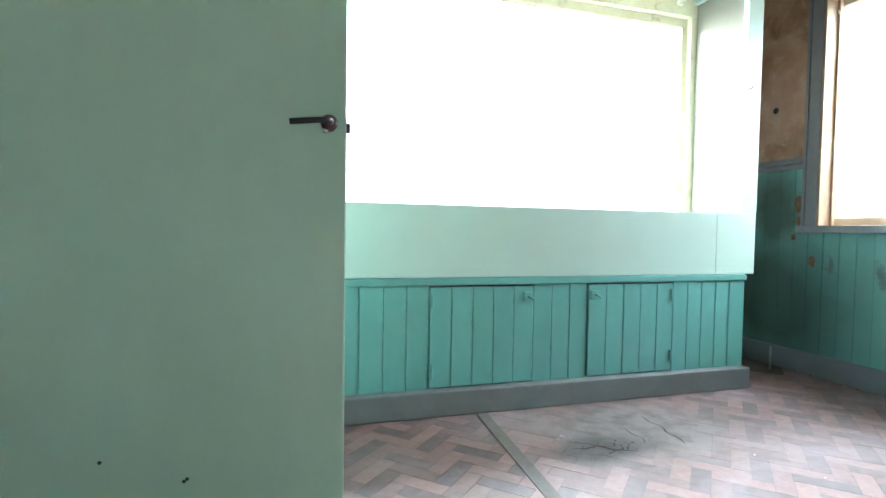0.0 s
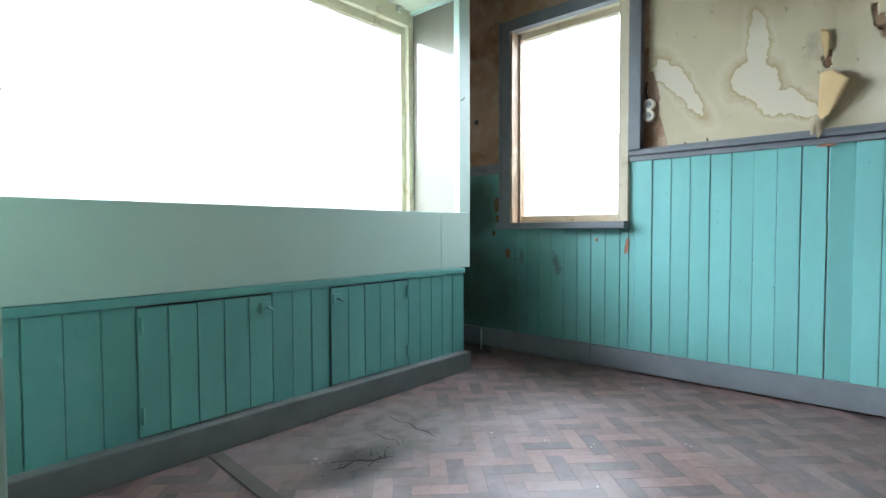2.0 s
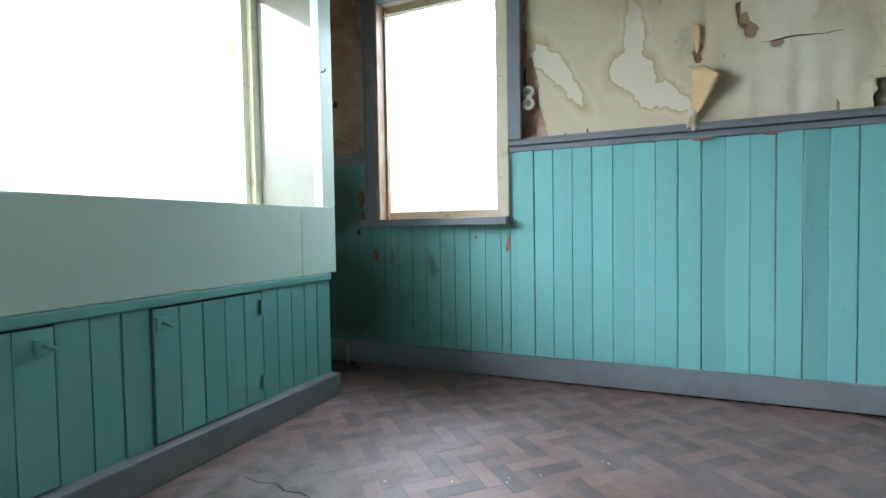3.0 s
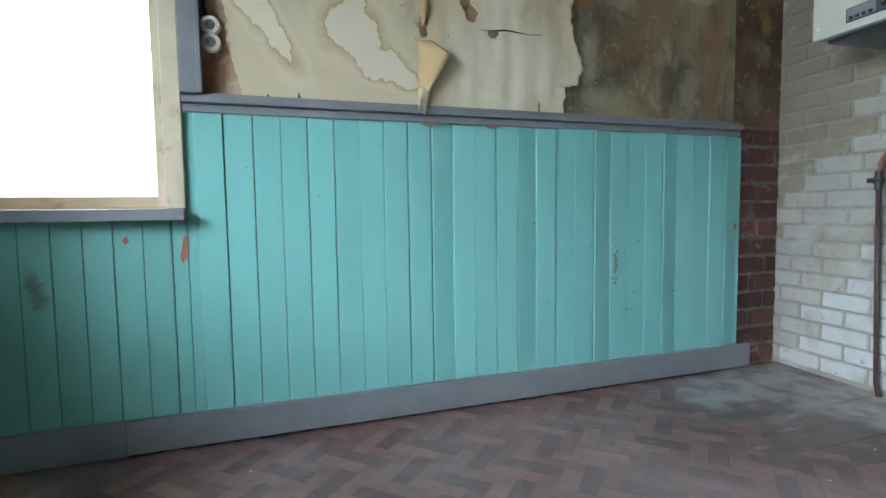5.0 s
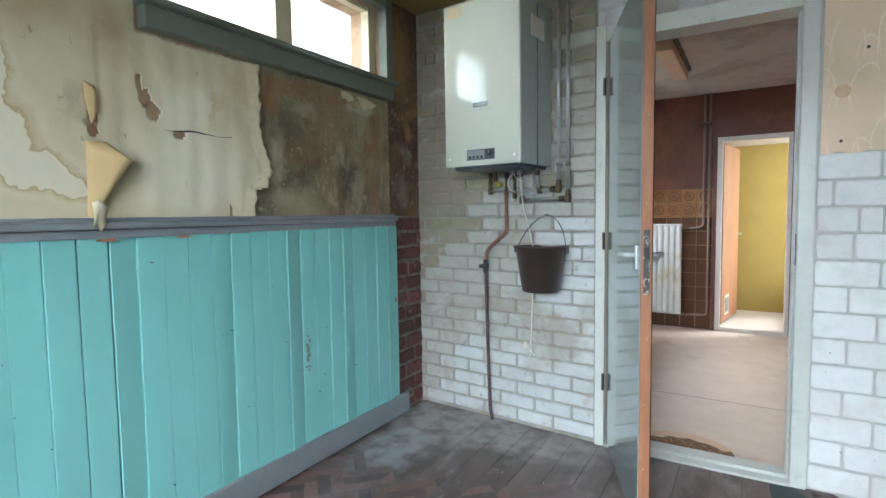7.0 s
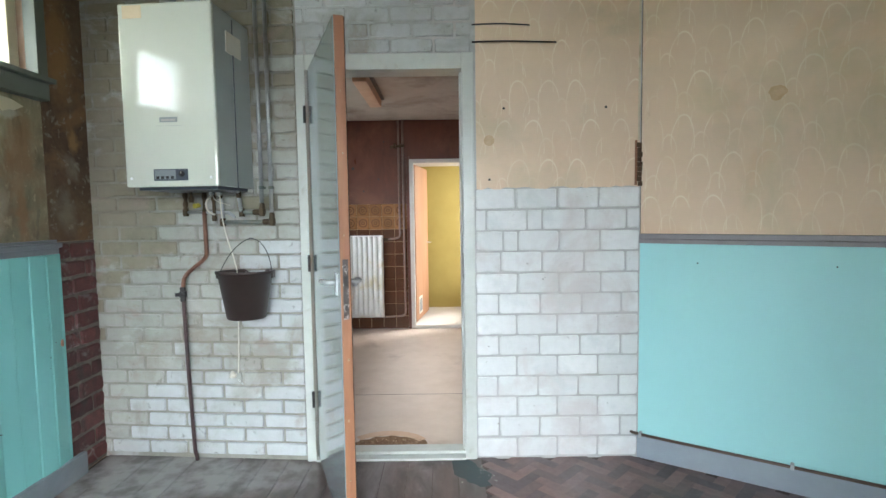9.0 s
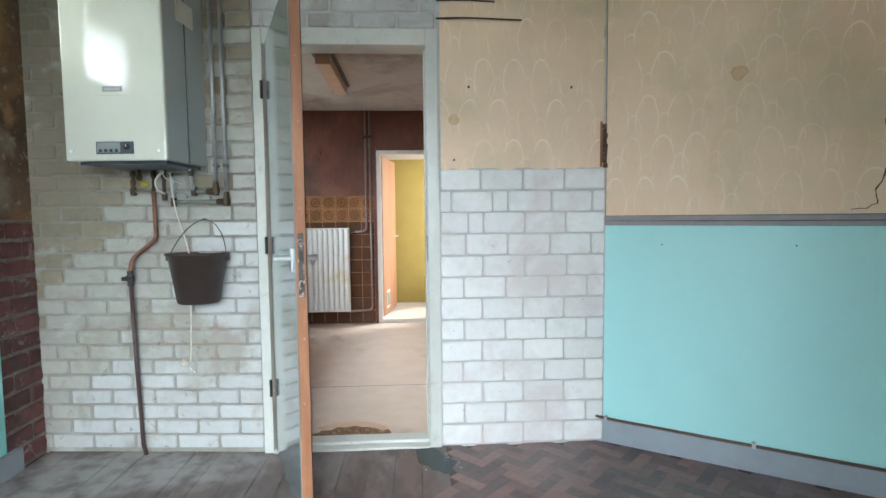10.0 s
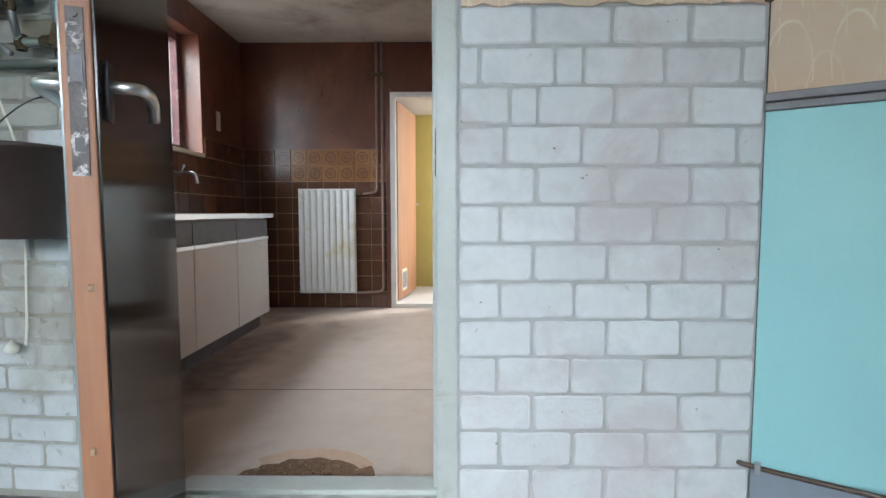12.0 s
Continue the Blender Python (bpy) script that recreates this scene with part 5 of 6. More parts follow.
cord = thing("boiler_cord", "white mains cord hanging with a loose plug", "cable")
pts = [(2.048, -1.405, 1.500), (2.050, -1.42, 1.40), (2.035, -1.43, 1.28), (2.000, -1.45, 1.14), (1.988, -1.468, 1.02), (2.000, -1.468, 0.80), (2.008, -1.466, 0.56), (2.012, -1.462, 0.505)]
part("cord", tube(bmesh.new(), bend(pts, 0.06, 5), 0.0035, 8), WHITEPLASTIC, cord, smooth=True)
bm = bmesh.new()
lathe(bm, [(0.0, 0.0), (0.012, 0.002), (0.019, 0.02), (0.019, 0.034), (0.0, 0.036)], 14, pose(2.016, SY + 0.02, 0.495, 60, 0, 120))
plug = part("plug", bm, WHITEPLASTIC, cord, "white plug", smooth=True)
for d in (-0.008, 0.008):
    part("pin", tube(bmesh.new(), [(1.991 + d, SY + 0.035, 0.473 + d), (1.979 + d, SY + 0.043, 0.465 + d)], 0.0022, 6), CHROME, plug)
nk = thing("wall_hook", "small steel nail in the brickwork holding the bucket", "hook")
part("hook", tube(bmesh.new(), [(1.908, SY - 0.04, 1.259), (1.908, SY + 0.028, 1.262)], 0.003, 8), BLACKIRON, nk)

bu = thing("bucket", "dark brown plastic bucket hanging on the wall by its handle", "bucket", pose(1.910, SY + 0.108, 0.838, 2.0, 0, 0))
bm = bmesh.new()
lathe(bm, [(0.0, 0.004), (0.092, 0.0), (0.100, 0.008), (0.138, 0.236), (0.150, 0.240), (0.151, 0.254), (0.141, 0.255), (0.133, 0.246), (0.097, 0.016), (0.0, 0.012)], 40)
part("shell", bm, BUCKET, bu, "", smooth=True)
hp = []
for i in range(25):
    a = math.pi * i / 24
    rise = 0.185 * math.sin(a) ** 0.8
    hp.append((0.140 * math.cos(a) * (1 - 0.30 * rise / 0.185), -0.095 * rise / 0.185, 0.238 + rise))
part("handle", tube(bmesh.new(), hp, 0.0023, 8), BLACKIRON, bu, "thin wire handle", smooth=True)
for s in (-1, 1):
    bm = bmesh.new()
    box(bm, s * 0.146 - 0.007, s * 0.146 + 0.007, -0.016, 0.016, 0.215, 0.245)
    part("ear", bm, BUCKET, bu, "", 0.003)

for z, x1 in ((2.375, 0.385), (2.285, 0.245)):
    wr = thing("loose_wire", "short black wire sticking out of the door frame", "wire", None, "wires beside the frame")
    part("wire", tube(bmesh.new(), bend([(0.688, SY + 0.015, z + 0.004), (0.55, SY + 0.03, z + 0.004), (x1, SY + 0.045, z - 0.012)], 0.1), 0.004, 6), BLACKIRON, wr, smooth=True)

hole = tagged(new("corner_gap"), "torn paper seam with bare wood and dark rubble", "trim", "", "structure")
bm = bmesh.new()
for i in range(9):
    z = 1.515 + 0.026 * i
    box(bm, -0.222 + random.uniform(-0.004, 0.004), -0.200 + random.uniform(-0.006, 0.008), SY + 0.008, SY + 0.022 + random.uniform(0, 0.006), z, z + 0.024)
part("rubble", bm, CRUST, hole, "dark brown rubble")
bpart("splinter", -0.199, -0.188, SY + 0.008, SY + 0.020, 1.52, 1.76, DOOREDGE, hole, "bare orange wood splinter", bevel=0.002)
bpart("seam", -0.214, -0.204, SY + 0.010, SY + 0.014, 1.76, H - 0.002, CREAM, hole)
bm = bmesh.new()
lathe(bm, [(0.0, 0.0106), (0.030, 0.0104)], 9, Matrix.Translation((0.60, SY, 1.77)) @ pose(0, 0, 0, -90))
part("damp_spot", bm, DAMP, paper3, "tan damp spot")
for x, z in ((0.52, 1.94), (-0.03, 1.94), (0.60, 1.56)):
    nl = thing("wall_plug_hole", "small dark hole in the wallpaper", "hole", None, "holes in the wallpaper")
    part("hole", tube(bmesh.new(), [(x, SY + 0.0095, z), (x, SY + 0.0115, z)], 0.007, 7), BLACKIRON, nl)

ch = thing("cable_hole", "small dark cable hole in the bare plaster", "hole", pose(2.846, 2.447, 1.59))
bm = bmesh.new()
lathe(bm, [(0.0, -0.001), (0.012, -0.001), (0.017, 0.003), (0.020, 0.006)], 14, pose(0, 0, 0, 0, -90))
part("rim", bm, BLACKIRON, ch, "dark broken rim", smooth=True)

# ---- kitchen ----
def radiator():
    ra = thing("radiator", "white ribbed panel radiator, yellowed at one side", "radiator", pose(1.575, -4.72, 0.15))
    w, h = 0.54, 0.985
    bpart("back_panel", 0, w, -0.03, -0.02, 0, h, RADWHITE, ra)
    bm = bmesh.new()
    n = 9
    for i in range(n):
        x = w * (i + 0.5) / n
        prof = [(-0.026 * math.cos(math.pi * q / 6), 0.026 * math.sin(math.pi * q / 6)) for q in range(7)]
        rings = []
        for z, k in ((0.012, 0.2), (0.020, 0.75), (0.045, 1.0), (h - 0.045, 1.0), (h - 0.020, 0.75), (h - 0.012, 0.2)):
            rings.append([bm.verts.new((x + a, -0.02 + b * k, z)) for a, b in prof])
        for u, v in zip(rings, rings[1:]):
            for j in range(6):
                bm.faces.new((u[j], u[j + 1], v[j + 1], v[j]))
    part("ribs", bm, RADWHITE, ra, smooth=True)
    bpart("top_rail", 0, w, -0.032, -0.012, h - 0.02, h, RADWHITE, ra, bevel=0.004)
    bpart("bottom_rail", 0, w, -0.032, -0.012, 0, 0.02, RADWHITE, ra, bevel=0.004)
    for x in (0.06, w - 0.06):
        bpart("wall_bracket", x, x + 0.03, -0.08, -0.03, 0.15, 0.85, RADWHITE, ra)
    part("valve", tube(bmesh.new(), [(0.0, -0.025, h - 0.05), (-0.06, -0.025, h - 0.05)], 0.013, 8), BRASS, ra)


radiator()
kp = thing("kitchen_pipes", "brown painted heating pipes up the kitchen wall", "pipe")
part("pipe", tube(bmesh.new(), bend([(1.375, -4.775, 2.488), (1.375, -4.775, 1.10), (1.51, -4.75, 1.085)], 0.05), 0.012, 10), TANPIPE, kp, smooth=True)
part("pipe", tube(bmesh.new(), bend([(1.325, -4.775, 2.488), (1.325, -4.775, 0.16), (1.60, -4.75, 0.15)], 0.05), 0.012, 10), TANPIPE, kp, smooth=True)
part("valve", tube(bmesh.new(), [(1.30, -4.76, 2.19), (1.47, -4.75, 2.17)], 0.017, 8), BRASS, kp)
part("valve_tap", tube(bmesh.new(), [(1.41, -4.76, 2.16), (1.41, -4.70, 2.20)], 0.012, 8), BRASS, kp)

cab_w = 0.60
for i in range(4):
    y1 = -4.0 + cab_w * (i + 1)
    y0 = y1 - cab_w
    if y1 > -1.58:
        y1 = -1.60
    cb = thing("base_cabinet", "white laminate base cabinet with a dark drawer band", "cabinet", None, "kitchen base cabinets")
    bpart("body", 2.172, 2.648, y0 + 0.002, y1 - 0.002, 0.12, 0.87, LAMINATE, cb)
    bpart("plinth", 2.23, 2.64, y0 + 0.002, y1 - 0.002, 0.0, 0.12, DARKTRIM, cb)
    bpart("door", 2.150, 2.170, y0 + 0.003, y1 - 0.003, 0.122, 0.70, LAMINATE, cb, bevel=0.003)
    bpart("finger_rail", 2.145, 2.172, y0 + 0.003, y1 - 0.003, 0.703, 0.724, CHROME, cb, "pale metal finger rail", bevel=0.002)
    bpart("drawer_front", 2.152, 2.170, y0 + 0.003, y1 - 0.003, 0.728, 0.862, DARKTRIM, cb, "dark wood-grain drawer front", bevel=0.003)
wt = thing("worktop", "thin grey worktop over the kitchen cabinets", "worktop")
bpart("slab", 2.115, 2.648, -4.015, -1.60, 0.872, 0.905, WORKTOP, wt, bevel=0.005)
bpart("edge_band", 2.108, 2.1148, -4.015, -1.60, 0.874, 0.904, CHROME, wt, "pale metal edge band")
tp = thing("kitchen_tap", "chrome wall tap above the worktop", "tap")
part("spout", tube(bmesh.new(), bend([(2.648, -3.55, 1.18), (2.58, -3.55, 1.19), (2.50, -3.55, 1.20), (2.48, -3.55, 1.12)], 0.03), 0.011, 10), CHROME, tp, smooth=True)
part("lever", tube(bmesh.new(), [(2.60, -3.55, 1.19), (2.57, -3.55, 1.25)], 0.009, 8), CHROME, tp)
sw = thing("kitchen_switch", "ivory wall switch on the dark wall", "switch")
bpart("plate", 2.640, 2.648, -4.32, -4.25, 1.60, 1.76, WHITEPLASTIC, sw, bevel=0.004)
bpart("rocker", 2.634, 2.640, -4.305, -4.265, 1.65, 1.71, CREAM, sw, bevel=0.002)

kw = tagged(new("window_4"), "kitchen window with a red-brown frame and cream sill", "window", "", "structure")
for nm, b, m in (("reveal", (2.63, 2.80, -3.995, -3.98 + 0.02, 1.345, 2.295), KWOOD), ("reveal", (2.63, 2.80, -2.62, -2.60, 1.36, 2.295), KWOOD),
                 ("window_sill", (2.61, 2.84, -3.96, -2.62, 1.345, 1.375), CREAM), ("frame_stile", (2.77, 2.83, -3.96, -3.89, 1.375, 2.28), BRICKR),
                 ("frame_stile", (2.77, 2.83, -2.69, -2.62, 1.375, 2.28), BRICKR), ("frame_rail", (2.77, 2.83, -3.89, -2.69, 2.21, 2.28), BRICKR),
                 ("frame_rail", (2.77, 2.83, -3.89, -2.69, 1.375, 1.43), BRICKR)):
    bpart(nm, *b, m, kw, bevel=0.003)
g = bpart("pane", 2.798, 2.803, -3.89, -2.69, 1.43, 2.21, GLASS, kw)
g.visible_shadow = False

for x, z, r in ((2.12, 1.86, 0.012), (1.92, 1.93, 0.018), (1.62, 1.80, 0.012), (2.40, 2.05, 0.012), (1.55, 2.24, 0.01), (1.80, 1.66, 0.012)):
    bm = bmesh.new()
    lathe(bm, [(0.0, 0.0015), (r * 0.7, 0.0012), (r, 0.0)], 12, pose(x, -4.80, z, -90))
    kn = tagged(part("wood_knot", bm, DARKTRIM), "dark knot in the varnished wall", "knot", "knots in the wall", "structure")
lp = thing("ceiling_batten_lamp", "pine fluorescent batten lamp on the kitchen ceiling", "lamp")
bpart("base_plate", 1.40, 1.56, -3.62, -2.62, 2.468, 2.489, DARKTRIM, lp, "dark base plate", bevel=0.003)
bpart("batten", 1.425, 1.535, -3.60, -2.64, 2.395, 2.468, LAMPWOOD, lp, "pine box", bevel=0.008)
bpart("end_cap", 1.455, 1.505, -3.625, -3.60, 2.40, 2.44, WHITEPLASTIC, lp, bevel=0.004)

bd = tagged(new("back_door_frame"), "white back door frame at the porch", "door frame", "", "structure")
bpart("jamb", 1.205, 1.252, -4.90, -4.775, 0.0, 2.03, LAMINATE, bd, bevel=0.004)
bpart("jamb", 0.600, 0.635, -4.90, -4.775, 0.0, 1.985, LAMINATE, bd, bevel=0.004)
bpart("head", 0.60, 1.205, -4.90, -4.775, 1.985, 2.03, LAMINATE, bd, bevel=0.004)
bpart("outer_trim", 1.252, 1.285, -4.80, -4.772, 0.0, 2.07, KWOOD, bd, bevel=0.003)
bpart("threshold", 0.636, 1.204, -4.92, -4.76, 0.0, 0.045, LAMINATE, bd, bevel=0.006)
ob = thing("porch_door", "orange-brown wooden door standing open in the porch", "door")
bpart("leaf", 1.195, 1.235, -5.72, -4.92, 0.05, 1.98, ORANGEWOOD, ob, bevel=0.003)
bpart("cat_flap", 1.188, 1.195, -5.25, -5.05, 0.12, 0.34, WHITEPLASTIC, ob, "white cat flap frame", bevel=0.004)
bpart("flap_panel", 1.185, 1.188, -5.22, -5.08, 0.15, 0.31, GREYLABEL, ob)
part("knob", tube(bmesh.new(), bend([(1.195, -5.64, 1.0), (1.15, -5.64, 1.0), (1.145, -5.58, 0.995)], 0.015), 0.009, 8), CHROME, ob)
swing = Matrix.Translation((1.215, -4.92, 0)) @ pose(0, 0, 0, 0, 0, -9)
ob.matrix_world = swing @ Matrix.Translation((-1.215, 4.92, 0))

sm = tagged(new("lino_seam"), "dark seam and torn brown edge in the lino", "floor", "", "structure")
bpart("seam", 0.46, 2.14, -2.503, -2.499, 0.0005, 0.0016, SUBFLOOR, sm)
bm = bmesh.new()
cx, cy = 1.19, -1.595
ring = [bm.verts.new((cx + 0.27 * math.cos(a) * random.uniform(0.85, 1.1), cy - 0.17 * max(0, math.sin(a)) * random.uniform(0.85, 1.1), 0.0022)) for a in [math.pi * i / 16 for i in range(17)]]
bm.faces.new(ring)
part("torn_edge", bm, mat("crumbled_brown_backing", (0.23, 0.13, 0.068), 0.9, (0.13, 0.072, 0.036), 40, 0.8, (0.26, 0.17, 0.09), 30, bump=0.9, bscale=120), sm, "crumbled brown backing under torn lino")
bm = bmesh.new()
arc = [math.pi * (0.22 + 0.62 * i / 18) for i in range(19)]
rows = [[bm.verts.new((cx + 0.02 + 0.25 * q * math.cos(a), cy - (0.165 + 0.075 * (q - 0.86) / 0.2) * math.sin(a), 0.0026 + 0.007 * (1.06 - q))) for a in arc] for q in (0.86, 0.93, 1.06)]
for u, v in zip(rows, rows[1:]):
    for i in range(18):
        bm.faces.new((u[i], u[i + 1], v[i + 1], v[i]))
part("lifted_edge", bm, LAMPWOOD, sm, "lifted tan edge of the torn lino", smooth=True)
crumbs = bmesh.new()
for i in range(120):
    a, r = random.uniform(0, math.pi), random.uniform(0, 1) ** 0.5
    x, y, s = cx + 0.26 * r * math.cos(a), cy - 0.15 * r * math.sin(a), random.uniform(0.0015, 0.0048)
    box(crumbs, -s, s, -s * 0.6, s * 0.6, 0, s, m=pose(x, y, 0.002, 0, 0, random.uniform(0, 180)))
tagged(part("lino_crumbs", crumbs, BROWNWOOD), "loose crumbs of torn lino at the threshold", "crumbs", "", "stuff")

# ---- small things on the parquet ----
st = tagged(new("floor_strip"), "dull steel joint strip across the parquet", "trim", "", "structure")
bm = bmesh.new()
box(bm, -0.025, 0.025, -0.48, 0.48, 0.0, 0.0035)
so = part("strip", bm, STRIP, st, "", 0.001)
so.matrix_world = pose(0.705, 1.55, 0.0005, 0, 0, -3.5)


def ribbon(points, w, z, material, name, label, category):
    bm = bmesh.new()
    pts = [Vector((*p, z)) for p in points]
    a, b = [], []
    for i, p in enumerate(pts):
        d = (pts[min(i + 1, len(pts) - 1)] - pts[max(i - 1, 0)]).normalized()
        n = Vector((-d.y, d.x, 0)) * w * random.uniform(0.4, 1.2) * (0.3 if i in (0, len(pts) - 1) else 1)
        a.append(bm.verts.new(p + n))
        b.append(bm.verts.new(p - n))
    for i in range(len(pts) - 1):
        bm.faces.new((a[i], a[i + 1], b[i + 1], b[i]))
    return tagged(part(name, bm, material), label, category, "", "structure")


CRACKDARK = mat("dark_crack_dirt", (0.02, 0.015, 0.013), 0.9, bump=0.0)
ribbon([(1.415, 1.83), (1.40, 1.76), (1.418, 1.70), (1.39, 1.64), (1.40, 1.58), (1.38, 1.52)], 0.004, 0.0012, CRACKDARK, "floor_crack", "dark crack in the lifted parquet", "crack")
ribbon([(1.25, 1.72), (1.24, 1.66), (1.26, 1.62), (1.23, 1.57)], 0.004, 0.0012, CRACKDARK, "floor_crack", "short dark crack in the parquet", "crack")
ribbon([(1.16, 1.52), (1.08, 1.55), (1.02, 1.62), (0.95, 1.66)], 0.006, 0.0012, CRACKDARK, "floor_crack", "dirty dark crack in the parquet", "crack")
GOUGE = mat("splintered_brown_gouge", (0.095, 0.066, 0.057), 0.9, (0.04, 0.028, 0.024), 40, 0.8, bump=0.3)
for pts in ([(0.93, 1.60), (0.98, 1.585), (1.04, 1.60), (1.09, 1.575)], [(1.05, 1.53), (1.10, 1.55), (1.15, 1.54)]):
    ribbon(pts, 0.005, 0.0011, GOUGE, "floor_gouge", "dark splintered gouge in the parquet", "crack")
dirt = bmesh.new()
for i in range(60):
    x, y = random.gauss(1.08, 0.09), random.gauss(1.58, 0.035)
    s = random.uniform(0.0008, 0.0042)
    box(dirt, -s, s, -s * 0.7, s * 0.7, 0, s * 0.3, m=pose(x, y, 0.0006, 0, 0, random.uniform(0, 180)))
tagged(part("floor_dirt", dirt, CRACKDARK), "dark dirt and splinters on the damaged parquet", "dirt", "", "stuff")
chips = bmesh.new()
for i in range(45):
    x, y = random.uniform(0.3, 2.7), random.uniform(-1.2, 1.95)
    if random.random() < 0.3:
        x, y = random.gauss(0.94, 0.02), random.gauss(1.70, 0.025)
    s = random.uniform(0.001, 0.004)
    box(chips, -s, s, -s * 0.7, s * 0.7, 0, s * 0.4, m=pose(x, y, 0.0006, 0, 0, random.uniform(0, 180)))
tagged(part("plaster_chips", chips, LAMINATE), "pale plaster chips scattered on the floor", "chips", "", "stuff")
bm = bmesh.new()
vs = []
for i in range(34):
    a = 6.283 * i / 34
    y = 0.160 * math.sin(a) * random.uniform(0.90, 1.08)
    reach = 0.080 + 0.035 * noise.noise(Vector((math.cos(a) * 2.2, math.sin(a) * 2.2, 6))) + random.uniform(-0.008, 0.008)
    vs.append(bm.verts.new((0.728 - 0.42 * y + reach * math.cos(a), -1.305 + y, 0.0014)))
bm.faces.new(vs)
tagged(part("paint_spill", bm, PATCH), "dark green paint spill by the threshold", "stain", "", "structure")
flakes = bmesh.new()
for i in range(16):
    y = random.uniform(-1.42, -1.17)
    x, s = 0.650 - 0.42 * (y + 1.305) + random.gauss(0, 0.014), random.uniform(0.0012, 0.0045)
    box(flakes, -s, s, -s * 0.5, s * 0.5, 0, 0.0012, m=pose(x, y, 0.0016, 0, 0, random.uniform(0, 180)))
tagged(part("spill_flakes", flakes, MORTAR), "pale flakes along the edge of the paint spill", "flakes", "", "stuff")
peg = thing("floor_peg", "short grey pipe stub by the baseboard", "pipe stub", pose(2.70, 2.30, 0))
part("stub", tube(bmesh.new(), [(0, 0, 0), (0, 0, 0.14)], 0.006, 10), PIPE, peg, smooth=True)

# ---- pieces of walls and floors ----
east_boards = tagged(new("wainscot_east"), "teal tongue-and-groove wainscot, some boards warped", "wainscot", "", "structure")


def east_board(w, z0, z1, n):
    """A few board shapes, standing against the east wall and facing -x."""
    return [board_mesh("board", w, 0.018 + 0.002 * i, z0, z1, TEAL, 0.0012 + 0.0007 * i) for i in range(n)]


pitch = 0.0976
tall = east_board(pitch - 0.0022, 0.128, 1.207, 3)
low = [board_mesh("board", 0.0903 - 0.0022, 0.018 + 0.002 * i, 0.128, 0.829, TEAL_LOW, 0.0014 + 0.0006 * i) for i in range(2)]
y, depth = 1.291, 0.0
ob = new("board", tall[0])
ob.parent = east_boards
ob.matrix_local = pose(2.838, 1.308, 0, 0, 0, -90) @ Matrix.Diagonal((0.035 / pitch, 1, 1, 1))
k = 0
while y > -1.262:
    w = min(pitch, y + 1.268)
    ob = new("board", random.choice(tall))
    ob.parent = east_boards
    # past the middle the wall has bulged: three boards swing out, every fourth falls back
    if k >= 9:
        turn = random.uniform(8.0, 10.0) if k % 4 == 1 else random.uniform(-3.3, -2.4)
    else:
        turn = random.uniform(-0.7, 0.7)
    step = w * math.tan(math.radians(turn))
    ob.matrix_local = pose(2.836 + depth + step / 2, y - w / 2, random.uniform(-0.004, 0.001) if k >= 9 else 0, 0, random.uniform(-0.08, 0.08), -90 + turn) @ Matrix.Diagonal((w / pitch, 1, 1, 1))
    depth = max(-0.019, min(0.004, depth + step)) if k >= 9 else 0.0
    y -= w
    k += 1
# Corner boards take the same teal, with shade and mildew in its colour.
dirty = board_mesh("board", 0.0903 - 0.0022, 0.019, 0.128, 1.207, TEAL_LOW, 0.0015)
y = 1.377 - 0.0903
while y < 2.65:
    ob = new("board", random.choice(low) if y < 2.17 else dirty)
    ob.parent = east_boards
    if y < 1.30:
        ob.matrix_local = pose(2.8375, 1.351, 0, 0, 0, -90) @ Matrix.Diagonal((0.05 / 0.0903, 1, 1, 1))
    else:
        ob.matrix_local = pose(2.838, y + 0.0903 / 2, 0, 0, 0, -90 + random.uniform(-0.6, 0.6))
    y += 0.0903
spots = [(1.335, 0.735, 0.012, 0.05), (1.345, 0.70, 0.007, 0.03), (1.52, 0.76, 0.008, 0.012), (0.42, 1.199, 0.040, 0.006), (0.145, 1.200, 0.035, 0.005), (2.25, 1.0, 0.03, 0.06),
         (2.24, 0.90, 0.025, 0.03), (2.16, 0.66, 0.02, 0.04), (2.28, 0.80, 0.015, 0.02), (1.33, 0.90, 0.006, 0.08), (-1.22, 0.75, 0.008, 0.02)]
for y, z, ry, rz in spots:
    bm = bmesh.new()
    k = 14
    front = [bm.verts.new((2.8165 if y > 0.43 else 2.799, y + ry * math.cos(6.283 * a / k) * random.uniform(0.6, 1.2), z + rz * math.sin(6.283 * a / k) * random.uniform(0.7, 1.1))) for a in range(k)]
    f = bm.faces.new(front)
    r = bmesh.ops.extrude_face_region(bm, geom=[f])
    bmesh.ops.translate(bm, verts=[v for v in r["geom"] if isinstance(v, bmesh.types.BMVert)], vec=(0.006, 0, 0))
    part("paint_loss", bm, CRUST if y > 2.1 else RAWPINK, east_boards, "bare pinkish patch where paint is gone")
for i in range(26):
    y, z = random.uniform(-1.2, 1.3), random.uniform(0.2, 1.18)
    part("nail_hole", tube(bmesh.new(), [(2.8165 if y > 0.43 else 2.801, y, z), (2.824, y, z)], random.uniform(0.0012, 0.0028), 6), BLACKIRON, east_boards)
scuff = bmesh.new()
for i in range(14):
    z = 0.60 + random.gauss(0, 0.05)
    y0 = -0.49 + random.gauss(0, 0.006)
    box(scuff, 2.8055, 2.822, y0 - random.uniform(0.001, 0.005), y0 + 0.002, z, z + random.uniform(0.005, 0.02))
part("scuff", scuff, GREYGREEN, east_boards, "grey scuff marks")


